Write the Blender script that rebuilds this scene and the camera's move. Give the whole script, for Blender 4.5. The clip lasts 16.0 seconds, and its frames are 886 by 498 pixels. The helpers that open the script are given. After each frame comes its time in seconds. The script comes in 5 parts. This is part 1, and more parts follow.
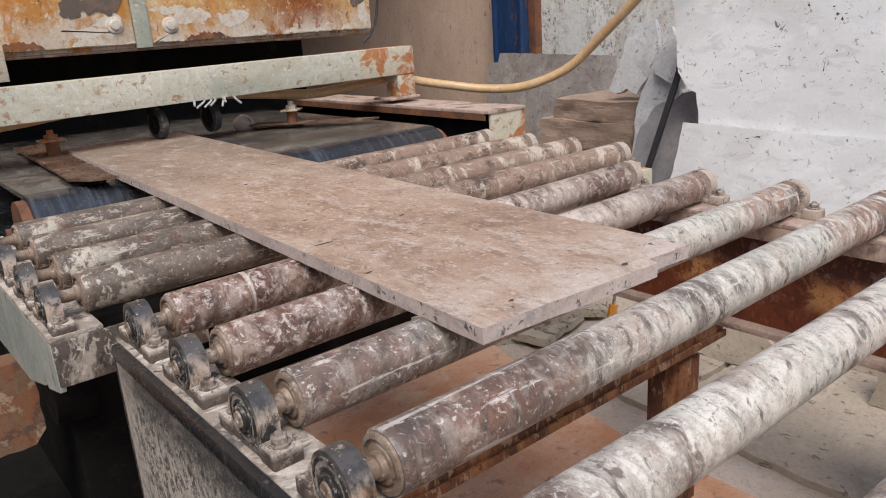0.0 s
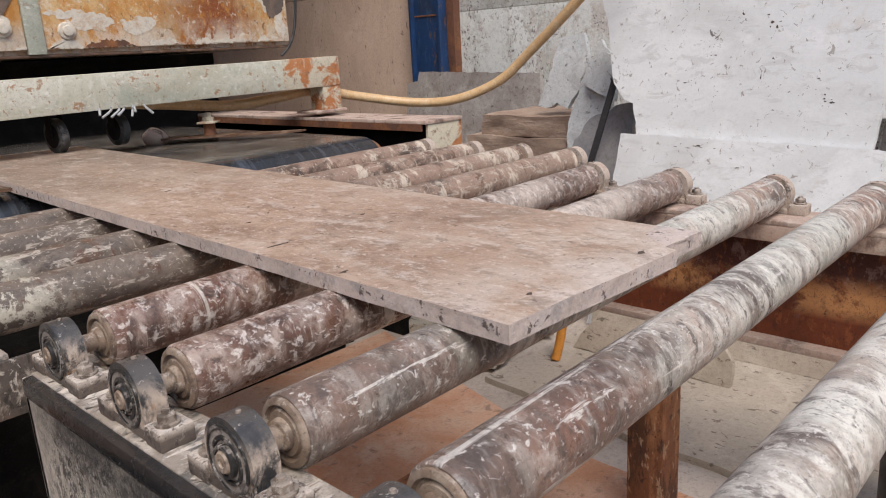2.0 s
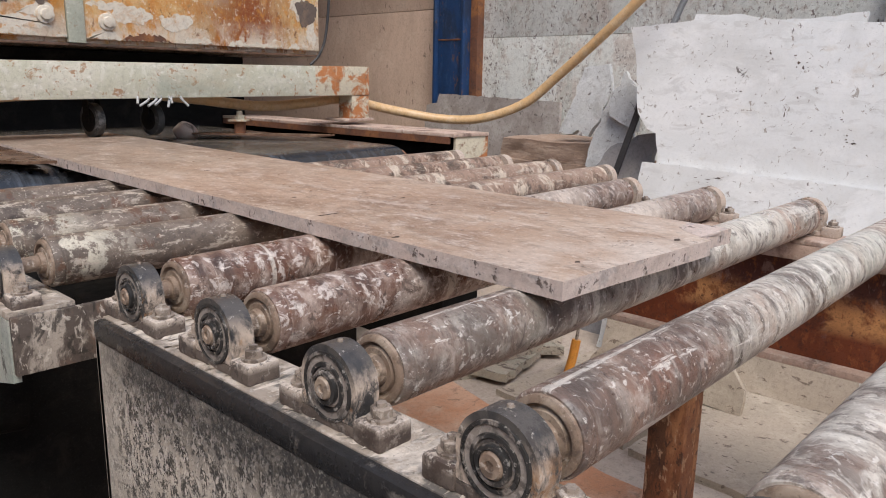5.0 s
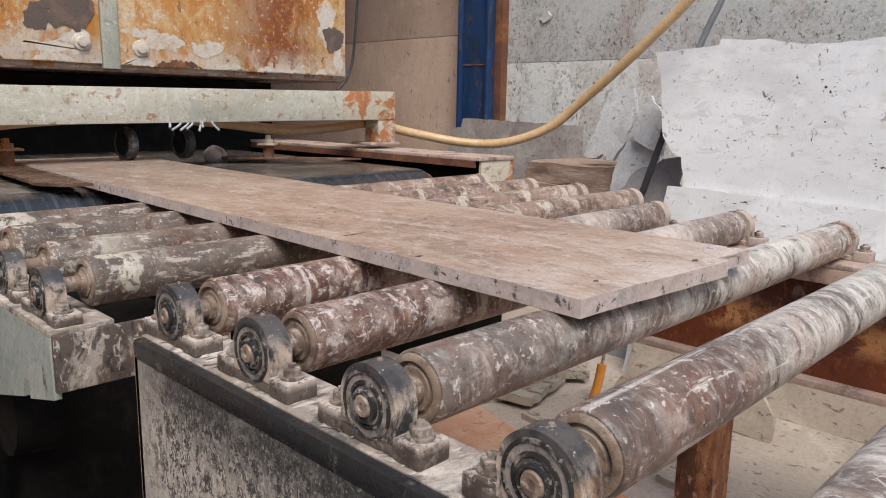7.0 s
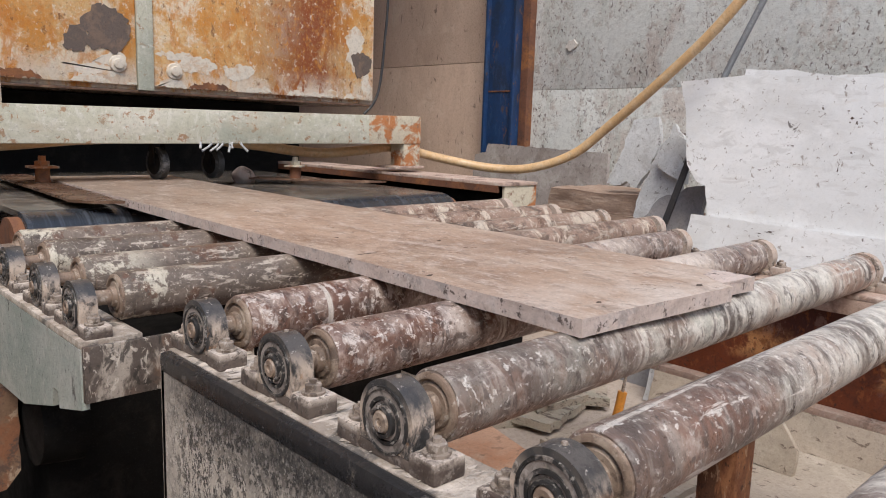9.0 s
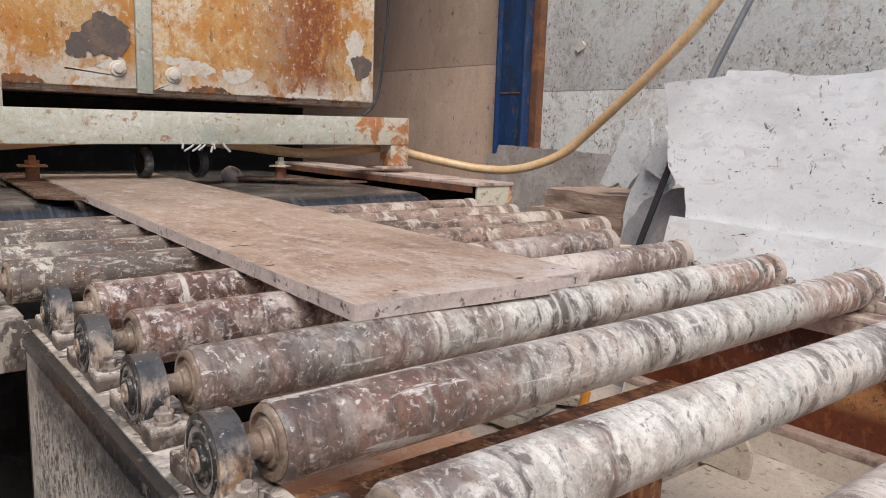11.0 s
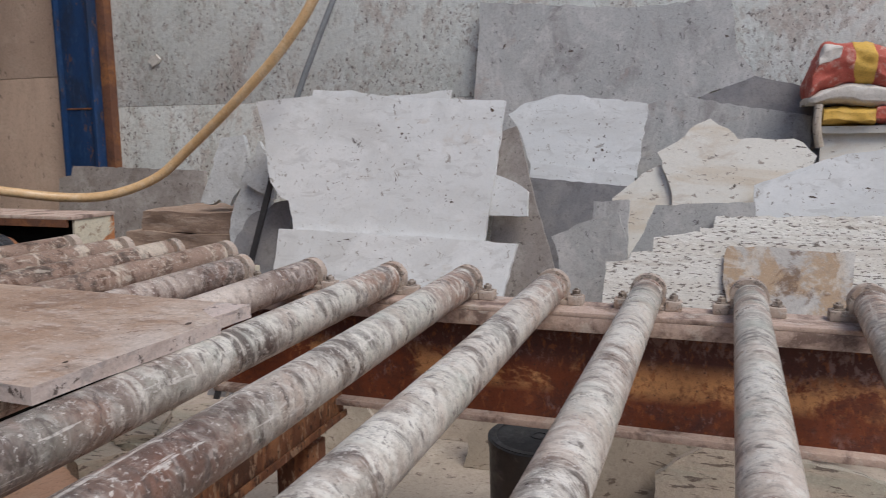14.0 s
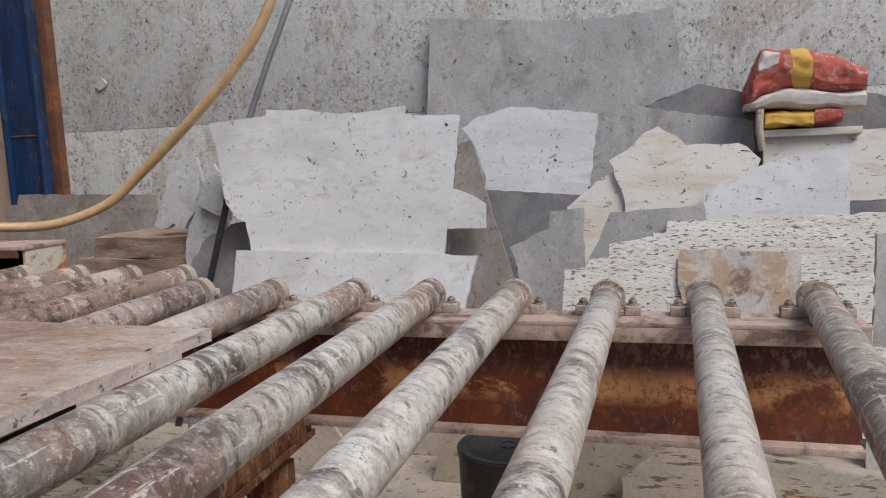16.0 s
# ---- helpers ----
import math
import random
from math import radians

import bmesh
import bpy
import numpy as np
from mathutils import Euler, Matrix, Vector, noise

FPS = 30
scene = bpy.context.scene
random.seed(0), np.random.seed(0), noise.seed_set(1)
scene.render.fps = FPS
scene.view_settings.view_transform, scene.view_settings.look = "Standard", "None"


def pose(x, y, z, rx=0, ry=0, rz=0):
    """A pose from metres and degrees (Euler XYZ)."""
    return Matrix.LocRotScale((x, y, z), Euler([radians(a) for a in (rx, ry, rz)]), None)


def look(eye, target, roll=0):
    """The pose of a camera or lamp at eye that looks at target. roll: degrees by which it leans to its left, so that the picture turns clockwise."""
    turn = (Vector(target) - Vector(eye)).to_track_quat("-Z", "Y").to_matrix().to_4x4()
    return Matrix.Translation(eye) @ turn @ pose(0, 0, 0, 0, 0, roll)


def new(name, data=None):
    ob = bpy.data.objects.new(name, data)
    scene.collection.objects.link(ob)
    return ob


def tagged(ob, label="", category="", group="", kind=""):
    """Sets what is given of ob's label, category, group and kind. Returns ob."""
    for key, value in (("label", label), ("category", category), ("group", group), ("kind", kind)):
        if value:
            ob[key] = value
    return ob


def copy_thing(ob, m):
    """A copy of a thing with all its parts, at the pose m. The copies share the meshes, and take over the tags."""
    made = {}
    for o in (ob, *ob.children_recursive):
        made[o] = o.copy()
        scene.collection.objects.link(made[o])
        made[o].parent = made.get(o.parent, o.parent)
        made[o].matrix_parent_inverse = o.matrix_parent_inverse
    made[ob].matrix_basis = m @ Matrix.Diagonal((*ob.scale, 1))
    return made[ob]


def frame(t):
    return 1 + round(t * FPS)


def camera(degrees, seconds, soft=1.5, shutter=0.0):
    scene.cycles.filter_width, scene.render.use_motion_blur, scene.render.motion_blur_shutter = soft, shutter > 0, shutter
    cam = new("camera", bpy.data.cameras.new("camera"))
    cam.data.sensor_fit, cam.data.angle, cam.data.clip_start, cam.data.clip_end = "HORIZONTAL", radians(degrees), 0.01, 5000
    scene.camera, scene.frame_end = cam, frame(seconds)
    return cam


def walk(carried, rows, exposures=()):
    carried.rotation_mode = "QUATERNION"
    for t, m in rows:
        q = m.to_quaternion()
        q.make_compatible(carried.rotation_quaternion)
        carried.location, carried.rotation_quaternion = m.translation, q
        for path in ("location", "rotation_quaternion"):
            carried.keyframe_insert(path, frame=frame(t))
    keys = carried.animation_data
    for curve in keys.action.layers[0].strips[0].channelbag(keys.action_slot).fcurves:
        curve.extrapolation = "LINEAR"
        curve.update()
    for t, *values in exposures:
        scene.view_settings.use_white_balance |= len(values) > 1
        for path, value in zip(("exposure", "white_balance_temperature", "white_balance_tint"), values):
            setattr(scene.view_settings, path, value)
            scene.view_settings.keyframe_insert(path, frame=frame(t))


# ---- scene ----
cam = camera(61.6, 16.0, soft=1.0, shutter=0.2)
PATH = [
    (0, (0.045, 0.083, 1.388), (1.24, 1.577, 0.805), -3.8),
    (0.5, (0.086, 0.141, 1.366), (1.304, 1.626, 0.807), -3.6),
    (1, (0.133, 0.205, 1.33), (1.397, 1.662, 0.8), -4.4),
    (1.5, (0.127, 0.262, 1.298), (1.431, 1.689, 0.787), -4.3),
    (2, (0.055, 0.328, 1.285), (1.456, 1.658, 0.767), -3.2),
    (2.5, (0.001, 0.343, 1.273), (1.432, 1.637, 0.749), -2.8),
    (3, (-0.032, 0.341, 1.236), (1.419, 1.608, 0.697), -3.0),
    (3.5, (-0.036, 0.363, 1.235), (1.404, 1.641, 0.693), -3.4),
    (4, (-0.039, 0.376, 1.22), (1.395, 1.671, 0.704), -2.9),
    (4.5, (-0.059, 0.368, 1.215), (1.383, 1.67, 0.745), 0.9),
    (5, (-0.062, 0.372, 1.213), (1.367, 1.702, 0.776), 1.1),
    (7.5, (-0.088, 0.376, 1.212), (1.298, 1.77, 0.845), 1.1),
    (8, (-0.093, 0.374, 1.209), (1.28, 1.785, 0.857), 1.2),
    (8.5, (-0.103, 0.366, 1.208), (1.258, 1.793, 0.877), 1.5),
    (9, (-0.097, 0.358, 1.213), (1.263, 1.79, 0.9), 1.9),
    (9.5, (-0.079, 0.314, 1.23), (1.292, 1.741, 0.939), 2.7),
    (10, (0.012, 0.224, 1.226), (1.372, 1.665, 0.953), 3.1),
    (10.2, (0.059, 0.173, 1.22), (1.388, 1.643, 0.949), 3.2),
    (12.3, (0.149, 0.030, 1.236), (1.358, 1.588, 0.901), 1.1),
    (12.5, (0.125, 0.054, 1.229), (1.476, 1.494, 0.911), 1.8),
    (13, (0.108, 0.156, 1.220), (1.756, 1.264, 0.982), -2.5),
    (13.5, (-0.014, 0.199, 1.229), (1.746, 1.118, 0.985), -1.4),
    (14, (-0.025, 0.143, 1.292), (1.845, 0.787, 1.000), -0.6),
    (14.5, (-0.026, 0.128, 1.300), (1.883, 0.649, 1.010), -1.5),
    (15, (-0.016, 0.126, 1.304), (1.908, 0.600, 1.037), -2.2),
    (15.5, (-0.027, 0.132, 1.298), (1.903, 0.590, 1.043), -2.2),
    (16, (-0.047, 0.150, 1.296), (1.863, 0.684, 1.038), -2.5),
]
walk(cam, [(t, look(eye, target, roll)) for t, eye, target, roll in PATH], exposures=[(0.0, 0.92, 6800, 11), (5.0, 0.98, 6800, 11), (9.0, 0.98, 6800, 11), (10.2, 0.98, 6800, 11), (12.5, 0.80, 6800, 11), (13.1, 0.64, 6600, 11), (14.0, 0.54, 6600, 10), (16.0, 0.57, 6700, 10)])

# ---- light ----
world = bpy.data.worlds.new("sky")
scene.world = world
world.use_nodes = True
wn = world.node_tree
sky = wn.nodes.new("ShaderNodeTexSky")
sky.sky_type = "NISHITA"
sky.sun_disc = False
sky.sun_elevation, sky.sun_rotation = radians(53), radians(219)
sky.air_density, sky.dust_density = 1.0, 1.0
wn.links.new(sky.outputs[0], wn.nodes["Background"].inputs[0])
wn.nodes["Background"].inputs[1].default_value = 0.11
sun = new("sun", bpy.data.lights.new("sun", "SUN"))
sun.data.energy, sun.data.angle, sun.data.color = 1.5, radians(30), (1.0, 0.96, 0.90)
sun.matrix_world = look((-4, -5, 8.5), (0, 0, 0))


# ---- materials ----
def mat(name, base, layers=(), rough=0.75, metal=0.0, bump=0.25, bscale=60.0, vary=True, pits=0.0, spec=0.4, grads=(), wisp=0.4, crisp=0.66, grain=1.0):
    """layers: (colour, scale, low, high, stretch, amount) noise films laid over the base one after another."""
    m = bpy.data.materials.new(name)
    m.use_nodes = True
    nt = m.node_tree
    n, link = nt.nodes, nt.links.new
    bsdf = n["Principled BSDF"]
    tc = n.new("ShaderNodeTexCoord")
    co = tc.outputs["Object"]
    if vary:
        info = n.new("ShaderNodeObjectInfo")
        mul = n.new("ShaderNodeMath")
        mul.operation = "MULTIPLY"
        mul.inputs[1].default_value = 41.0
        link(info.outputs["Random"], mul.inputs[0])
        add = n.new("ShaderNodeVectorMath")
        link(co, add.inputs[0])
        link(mul.outputs[0], add.inputs[1])
        co = add.outputs[0]

    def field(scale, stretch=(1, 1, 1), detail=9.0, r=0.66, distort=0.0):
        mp = n.new("ShaderNodeMapping")
        mp.inputs["Scale"].default_value = stretch
        link(co, mp.inputs["Vector"])
        t = n.new("ShaderNodeTexNoise")
        t.inputs["Scale"].default_value, t.inputs["Detail"].default_value = scale, detail
        t.inputs["Roughness"].default_value, t.inputs["Distortion"].default_value = r, distort
        link(mp.outputs[0], t.inputs["Vector"])
        return t.outputs["Fac"]

    def ranged(fac, lo, hi, amount=1.0):
        mr = n.new("ShaderNodeMapRange")
        mr.inputs["From Min"].default_value, mr.inputs["From Max"].default_value = lo, hi
        mr.inputs["To Min"].default_value, mr.inputs["To Max"].default_value = 0.0, amount
        link(fac, mr.inputs["Value"])
        return mr.outputs[0]

    def mixed(fac, a, colour):
        mx = n.new("ShaderNodeMix")
        mx.data_type = "RGBA"
        link(fac, mx.inputs[0])
        if isinstance(a, tuple):
            mx.inputs[6].default_value = (*a, 1)
        else:
            link(a, mx.inputs[6])
        mx.inputs[7].default_value = (*colour, 1)
        return mx.outputs[2]

    col = base
    heights = []
    for k, (colour, scale, lo, hi, stretch, amount) in enumerate(layers):
        f = ranged(field(scale, stretch, r=crisp, distort=wisp), lo, hi, amount)
        for which, axis, x0, x1, low, high in grads:
            if which == k:
                sep = n.new("ShaderNodeSeparateXYZ")
                link(tc.outputs["Object"], sep.inputs[0])
                g = n.new("ShaderNodeMapRange")
                for socket, value in zip(("From Min", "From Max", "To Min", "To Max"), (x0, x1, low, high)):
                    g.inputs[socket].default_value = value
                link(sep.outputs[axis], g.inputs["Value"])
                times = n.new("ShaderNodeMath")
                times.operation = "MULTIPLY"
                link(f, times.inputs[0]), link(g.outputs[0], times.inputs[1])
                f = times.outputs[0]
        heights.append(f)
        col = mixed(f, col, colour)
    fine = field(bscale, detail=8.0, r=0.7)
    grit = field(bscale * 3.5, detail=4.0, r=0.7)
    col = mixed(ranged(fine, 0.50, 0.66, 0.4 * grain), col, tuple(c * 0.5 for c in base))
    col = mixed(ranged(grit, 0.58, 0.68, 0.35 * grain), col, tuple(min(0.8, c * 1.6 + 0.02) for c in base))
    col = mixed(ranged(grit, 0.42, 0.34, 0.5 * grain), col, tuple(c * 0.35 for c in base))
    height = fine
    if pits:
        v = n.new("ShaderNodeTexVoronoi")
        v.inputs["Scale"].default_value = pits
        mp = n.new("ShaderNodeMapping")
        mp.inputs["Scale"].default_value = (1, 0.6, 1.3)
        link(co, mp.inputs["Vector"])
        link(mp.outputs[0], v.inputs["Vector"])
        gate = ranged(field(pits * 0.12), 0.52, 0.66)
        hole = ranged(v.outputs["Distance"], 0.20, 0.08)
        both = n.new("ShaderNodeMath")
        both.operation = "MULTIPLY"
        link(gate, both.inputs[0]), link(hole, both.inputs[1])
        col = mixed(both.outputs[0], col, tuple(c * 0.25 for c in base))
        sub = n.new("ShaderNodeMath")
        sub.operation = "SUBTRACT"
        link(height, sub.inputs[0]), link(both.outputs[0], sub.inputs[1])
        height = sub.outputs[0]
    if isinstance(col, tuple):
        bsdf.inputs["Base Color"].default_value = (*col, 1)
    else:
        link(col, bsdf.inputs["Base Color"])
    rr = ranged(field(bscale * 0.3), 0.3, 0.7)
    mr = n.new("ShaderNodeMapRange")
    mr.inputs["To Min"].default_value, mr.inputs["To Max"].default_value = max(0.05, rough - 0.15), min(1.0, rough + 0.12)
    link(rr, mr.inputs["Value"])
    link(mr.outputs[0], bsdf.inputs["Roughness"])
    bsdf.inputs["Metallic"].default_value = metal
    bsdf.inputs["Specular IOR Level"].default_value = spec
    bp = n.new("ShaderNodeBump")
    bp.inputs["Strength"].default_value, bp.inputs["Distance"].default_value = bump, 0.004
    link(height, bp.inputs["Height"])
    if heights:
        bp2 = n.new("ShaderNodeBump")
        bp2.inputs["Strength"].default_value, bp2.inputs["Distance"].default_value = bump * 0.8, 0.0015
        link(heights[-1], bp2.inputs["Height"])
        link(bp.outputs[0], bp2.inputs["Normal"])
        bp = bp2
    link(bp.outputs[0], bsdf.inputs["Normal"])
    return m


ONE = (1, 1, 1)
RINGS = ((0.74, 0.70, 0.63), 26, 0.61, 0.64, (1, 0.03, 0.03), 0.7)
M_ROLL_BROWN = mat("roller_brown_limed", (0.17, 0.090, 0.066), [
    ((0.095, 0.060, 0.050), 4, 0.46, 0.60, (0.7, 0.8, 0.8), 0.85),
    ((0.25, 0.125, 0.085), 6, 0.53, 0.66, (0.6, 0.9, 0.9), 0.8),
    ((0.47, 0.375, 0.32), 38, 0.47, 0.62, (0.9, 0.6, 0.6), 0.8),
    ((0.68, 0.61, 0.56), 7, 0.52, 0.68, (1.1, 0.7, 0.7), 0.85),
    ((0.06, 0.044, 0.04), 4, 0.56, 0.62, (1.3, 0.7, 0.7), 0.85),
    RINGS,
    ((0.72, 0.655, 0.61), 55, 0.54, 0.60, (0.9, 0.7, 0.7), 0.75),
    ((0.06, 0.042, 0.037), 36, 0.56, 0.61, (0.9, 0.7, 0.7), 0.75),
    ((0.70, 0.61, 0.54), 7, 0.36, 0.54, (1.3, 0.5, 0.5), 0.92),
    ((0.78, 0.72, 0.67), 120, 0.575, 0.615, (0.6, 1, 1), 0.7)], rough=0.34, bump=0.4, spec=0.5, wisp=0.5, crisp=0.68, grads=[(8, 0, -0.1, 0.15, 0.0, 1.0), (8, 0, 0.32, 0.50, 1.0, 0.1), (3, 0, -0.65, -0.40, 0.35, 1.0)])
def limed(name, start, tone=(0.70, 0.67, 0.605), dark=0.57):
    """Slurry-coated roller steel; the white coat sets in at start, counted from the roller's middle."""
    return mat(name, (0.12, 0.082, 0.069), [
        ((0.24, 0.115, 0.08), 5, 0.47, 0.62, (0.8, 0.8, 0.8), 0.7),
        ((0.40, 0.345, 0.315), 45, 0.54, 0.63, (0.7, 0.8, 0.8), 0.75),
        (tone, 4.5, 0.33, 0.50, (1.1, 0.7, 0.7), 0.97),
        ((0.47, 0.495, 0.44), 6, 0.50, 0.62, (1.1, 0.7, 0.7), 0.75),
        ((0.095, 0.074, 0.067), 8, 0.55, 0.61, (1.4, 0.5, 0.5), 0.85),
        ((0.085, 0.062, 0.055), 2.6, dark, dark + 0.05, (1.2, 0.35, 0.35), 0.85),
        RINGS,
        ((0.46, 0.27, 0.19), 6, 0.46, 0.62, (1, 0.8, 0.8), 0.5),
        ((0.80, 0.77, 0.705), 34, 0.50, 0.60, (1.2, 0.55, 0.55), 0.8),
        ((0.74, 0.70, 0.65), 40, 0.60, 0.63, (0.10, 1, 1), 0.75),
        ((0.10, 0.078, 0.07), 42, 0.565, 0.625, (1.2, 0.6, 0.6), 0.75),
        ((0.82, 0.78, 0.73), 120, 0.575, 0.62, (0.7, 0.8, 0.8), 0.65)], rough=0.36, bump=0.45, spec=0.45, wisp=0.6, crisp=0.67, grads=[(2, 0, start, start + 0.35, 0.06, 1.0), (3, 0, start - 0.2, start + 0.5, 0.2, 1.0), (8, 0, start, start + 0.4, 0.25, 1.0), (2, 0, 0.45, 0.60, 1.0, 0.15), (7, 0, 0.3, 0.6, 0.7, 2.0)])


M_ROLL_WHITE = limed("roller_white_limed", -0.48)
M_ROLL_PALE = limed("roller_pale_limed", -0.9, (0.76, 0.73, 0.665))
M_ROLL_TAUPE = limed("roller_taupe_limed", -0.30, (0.42, 0.36, 0.305), 0.50)
M_ROLL_PINK = mat("roller_pink_dusted", (0.135, 0.108, 0.09), [
    ((0.25, 0.20, 0.165), 14, 0.47, 0.60, (0.5, 0.8, 0.8), 0.85),
    ((0.36, 0.245, 0.19), 3, 0.2, 0.42, (1, 1, 1), 0.95),
    ((0.045, 0.034, 0.03), 8, 0.53, 0.60, (0.6, 0.8, 0.8), 0.8),
    ((0.68, 0.59, 0.49), 10, 0.535, 0.58, (1.2, 0.55, 0.55), 0.9),
    ((0.62, 0.58, 0.48), 13, 0.52, 0.55, (0.9, 0.8, 0.8), 0.9),
    ((0.14, 0.075, 0.05), 20, 0.555, 0.59, (0.9, 0.7, 0.7), 0.85),
    ((0.60, 0.53, 0.45), 60, 0.56, 0.60, (0.3, 1, 1), 0.7),
    ((0.72, 0.65, 0.56), 130, 0.585, 0.62, ONE, 0.7)], rough=0.45, bump=0.45, wisp=0.3, crisp=0.72, grads=[(1, 0, -0.2, 0.3, 0.0, 1.0), (3, 0, -0.2, 0.3, 0.0, 1.0), (4, 0, -0.80, -0.70, 1.0, 0.0)])
M_CAP = mat("hub_dusty_steel", (0.25, 0.18, 0.135), [((0.42, 0.34, 0.27), 22, 0.48, 0.60, ONE, 0.75), ((0.10, 0.072, 0.058), 26, 0.53, 0.60, ONE, 0.8), ((0.60, 0.54, 0.48), 80, 0.57, 0.63, ONE, 0.6)], rough=0.5, wisp=0.2)
M_BEAR = mat("bearing_black_iron", (0.05, 0.05, 0.052), [((0.62, 0.51, 0.42), 30, 0.43, 0.53, (1, 1, 0.5), 0.97), ((0.42, 0.22, 0.10), 24, 0.56, 0.62, ONE, 0.7), ((0.05, 0.045, 0.043), 40, 0.57, 0.61, ONE, 0.8), ((0.64, 0.60, 0.55), 110, 0.61, 0.64, ONE, 0.7)], rough=0.36, bump=0.3, spec=0.5, wisp=0.2, crisp=0.70, grain=0.5, grads=[(0, 2, 0.002, 0.030, 1.0, 0.08), (1, 2, 0.0, 0.018, 1.0, 0.0)])
M_BEARDUST = mat("bearing_dusty_side", (0.47, 0.385, 0.325), [((0.10, 0.08, 0.07), 30, 0.53, 0.58, ONE, 0.85), ((0.36, 0.21, 0.13), 16, 0.55, 0.64, ONE, 0.55), ((0.64, 0.58, 0.52), 60, 0.54, 0.60, ONE, 0.7)], rough=0.75, bump=0.3, wisp=0.2, crisp=0.72)
M_FOOT = mat("bearing_foot_splashed", (0.085, 0.062, 0.052), [((0.60, 0.52, 0.45), 20, 0.40, 0.50, ONE, 0.95), ((0.07, 0.055, 0.05), 48, 0.55, 0.59, ONE, 0.85), ((0.64, 0.59, 0.53), 90, 0.56, 0.60, ONE, 0.75)], rough=0.6, bump=0.3, wisp=0.2, crisp=0.72, grads=[(0, 2, -0.030, -0.0205, 0.12, 1.0), (2, 2, -0.030, -0.0205, 0.3, 1.0)])
M_SEAL = mat("bearing_seal", (0.03, 0.029, 0.029), [((0.34, 0.30, 0.27), 46, 0.53, 0.60, ONE, 0.75), ((0.58, 0.54, 0.50), 120, 0.58, 0.63, ONE, 0.7)], rough=0.33, spec=0.55, wisp=0.2)
M_GROOVE = mat("bearing_dust_groove", (0.30, 0.262, 0.235), [((0.09, 0.078, 0.07), 40, 0.50, 0.58, ONE, 0.85), ((0.46, 0.41, 0.37), 90, 0.56, 0.62, ONE, 0.7)], rough=0.7, wisp=0.2)
M_BOLT = mat("bolt_dusty", (0.34, 0.285, 0.24), [((0.10, 0.075, 0.06), 50, 0.50, 0.58, ONE, 0.85), ((0.58, 0.52, 0.46), 90, 0.56, 0.61, ONE, 0.7)], rough=0.5, metal=0.2)
M_CHAN = mat("channel_splashed", (0.53, 0.475, 0.415), [
    ((0.40, 0.36, 0.315), 3, 0.42, 0.6, ONE, 0.6),
    ((0.055, 0.052, 0.052), 55, 0.47, 0.51, (1, 1.2, 0.8), 0.95),
    ((0.04, 0.04, 0.042), 4.5, 0.28, 0.42, (1, 0.5, 0.8), 0.97),
    ((0.60, 0.55, 0.49), 110, 0.53, 0.56, (1, 1.2, 0.8), 0.9)], rough=0.42, bump=0.45, wisp=0.2, crisp=0.72, grads=[(1, 1, 1.46, 1.36, 0.1, 1.0), (2, 2, -0.15, -0.06, 0.0, 1.0), (2, 1, 1.43, 1.30, 0.15, 1.0), (3, 2, -0.13, -0.05, 1.0, 0.15)])
M_CHANTOP = mat("channel_rim_black", (0.028, 0.028, 0.03), [((0.30, 0.27, 0.24), 30, 0.57, 0.66, ONE, 0.6)], rough=0.28, bump=0.3)
M_DUSTTOP = mat("flange_stone_mud", (0.35, 0.295, 0.245), [((0.66, 0.59, 0.52), 14, 0.44, 0.56, ONE, 0.9), ((0.06, 0.06, 0.06), 22, 0.53, 0.62, ONE, 0.8), ((0.60, 0.55, 0.50), 60, 0.58, 0.66, ONE, 0.7)], rough=0.8, bump=0.6)
M_DIRTY = mat("steel_dirty_drips", (0.10, 0.08, 0.068), [((0.22, 0.13, 0.09), 9, 0.5, 0.62, ONE, 0.7), ((0.44, 0.385, 0.33), 26, 0.50, 0.57, (1, 1, 0.4), 0.85), ((0.035, 0.03, 0.027), 30, 0.54, 0.59, (1, 1, 0.5), 0.85), ((0.62, 0.56, 0.49), 90, 0.57, 0.62, (1, 1, 0.5), 0.8)], rough=0.55, bump=0.6, wisp=0.8)
M_GREEN = mat("paint_green_chalky", (0.29, 0.33, 0.295), [((0.50, 0.50, 0.46), 5, 0.45, 0.62, ONE, 0.7), ((0.06, 0.055, 0.05), 14, 0.61, 0.635, (1, 1, 0.6), 0.92), ((0.58, 0.57, 0.52), 70, 0.58, 0.64, (1, 1, 0.5), 0.6), ((0.05, 0.045, 0.042), 60, 0.63, 0.66, (1, 1, 0.6), 0.85), ((0.25, 0.15, 0.10), 9, 0.66, 0.76, ONE, 0.7)], rough=0.55, bump=0.4)
M_BEAM = mat("paint_cream_green", (0.54, 0.535, 0.43), [
    ((0.66, 0.65, 0.58), 30, 0.53, 0.60, (1, 1, 0.5), 0.7),
    ((0.70, 0.68, 0.60), 9, 0.48, 0.62, (0.4, 1, 1), 0.6),
    ((0.46, 0.40, 0.29), 5, 0.54, 0.66, (0.5, 1, 1), 0.6),
    ((0.36, 0.19, 0.09), 26, 0.585, 0.62, ONE, 0.85),
    ((0.36, 0.40, 0.34), 4, 0.50, 0.60, (0.6, 1, 1), 0.6),
    ((0.78, 0.77, 0.72), 60, 0.60, 0.64, (0.4, 1, 1), 0.6)], rough=0.55, bump=0.3)
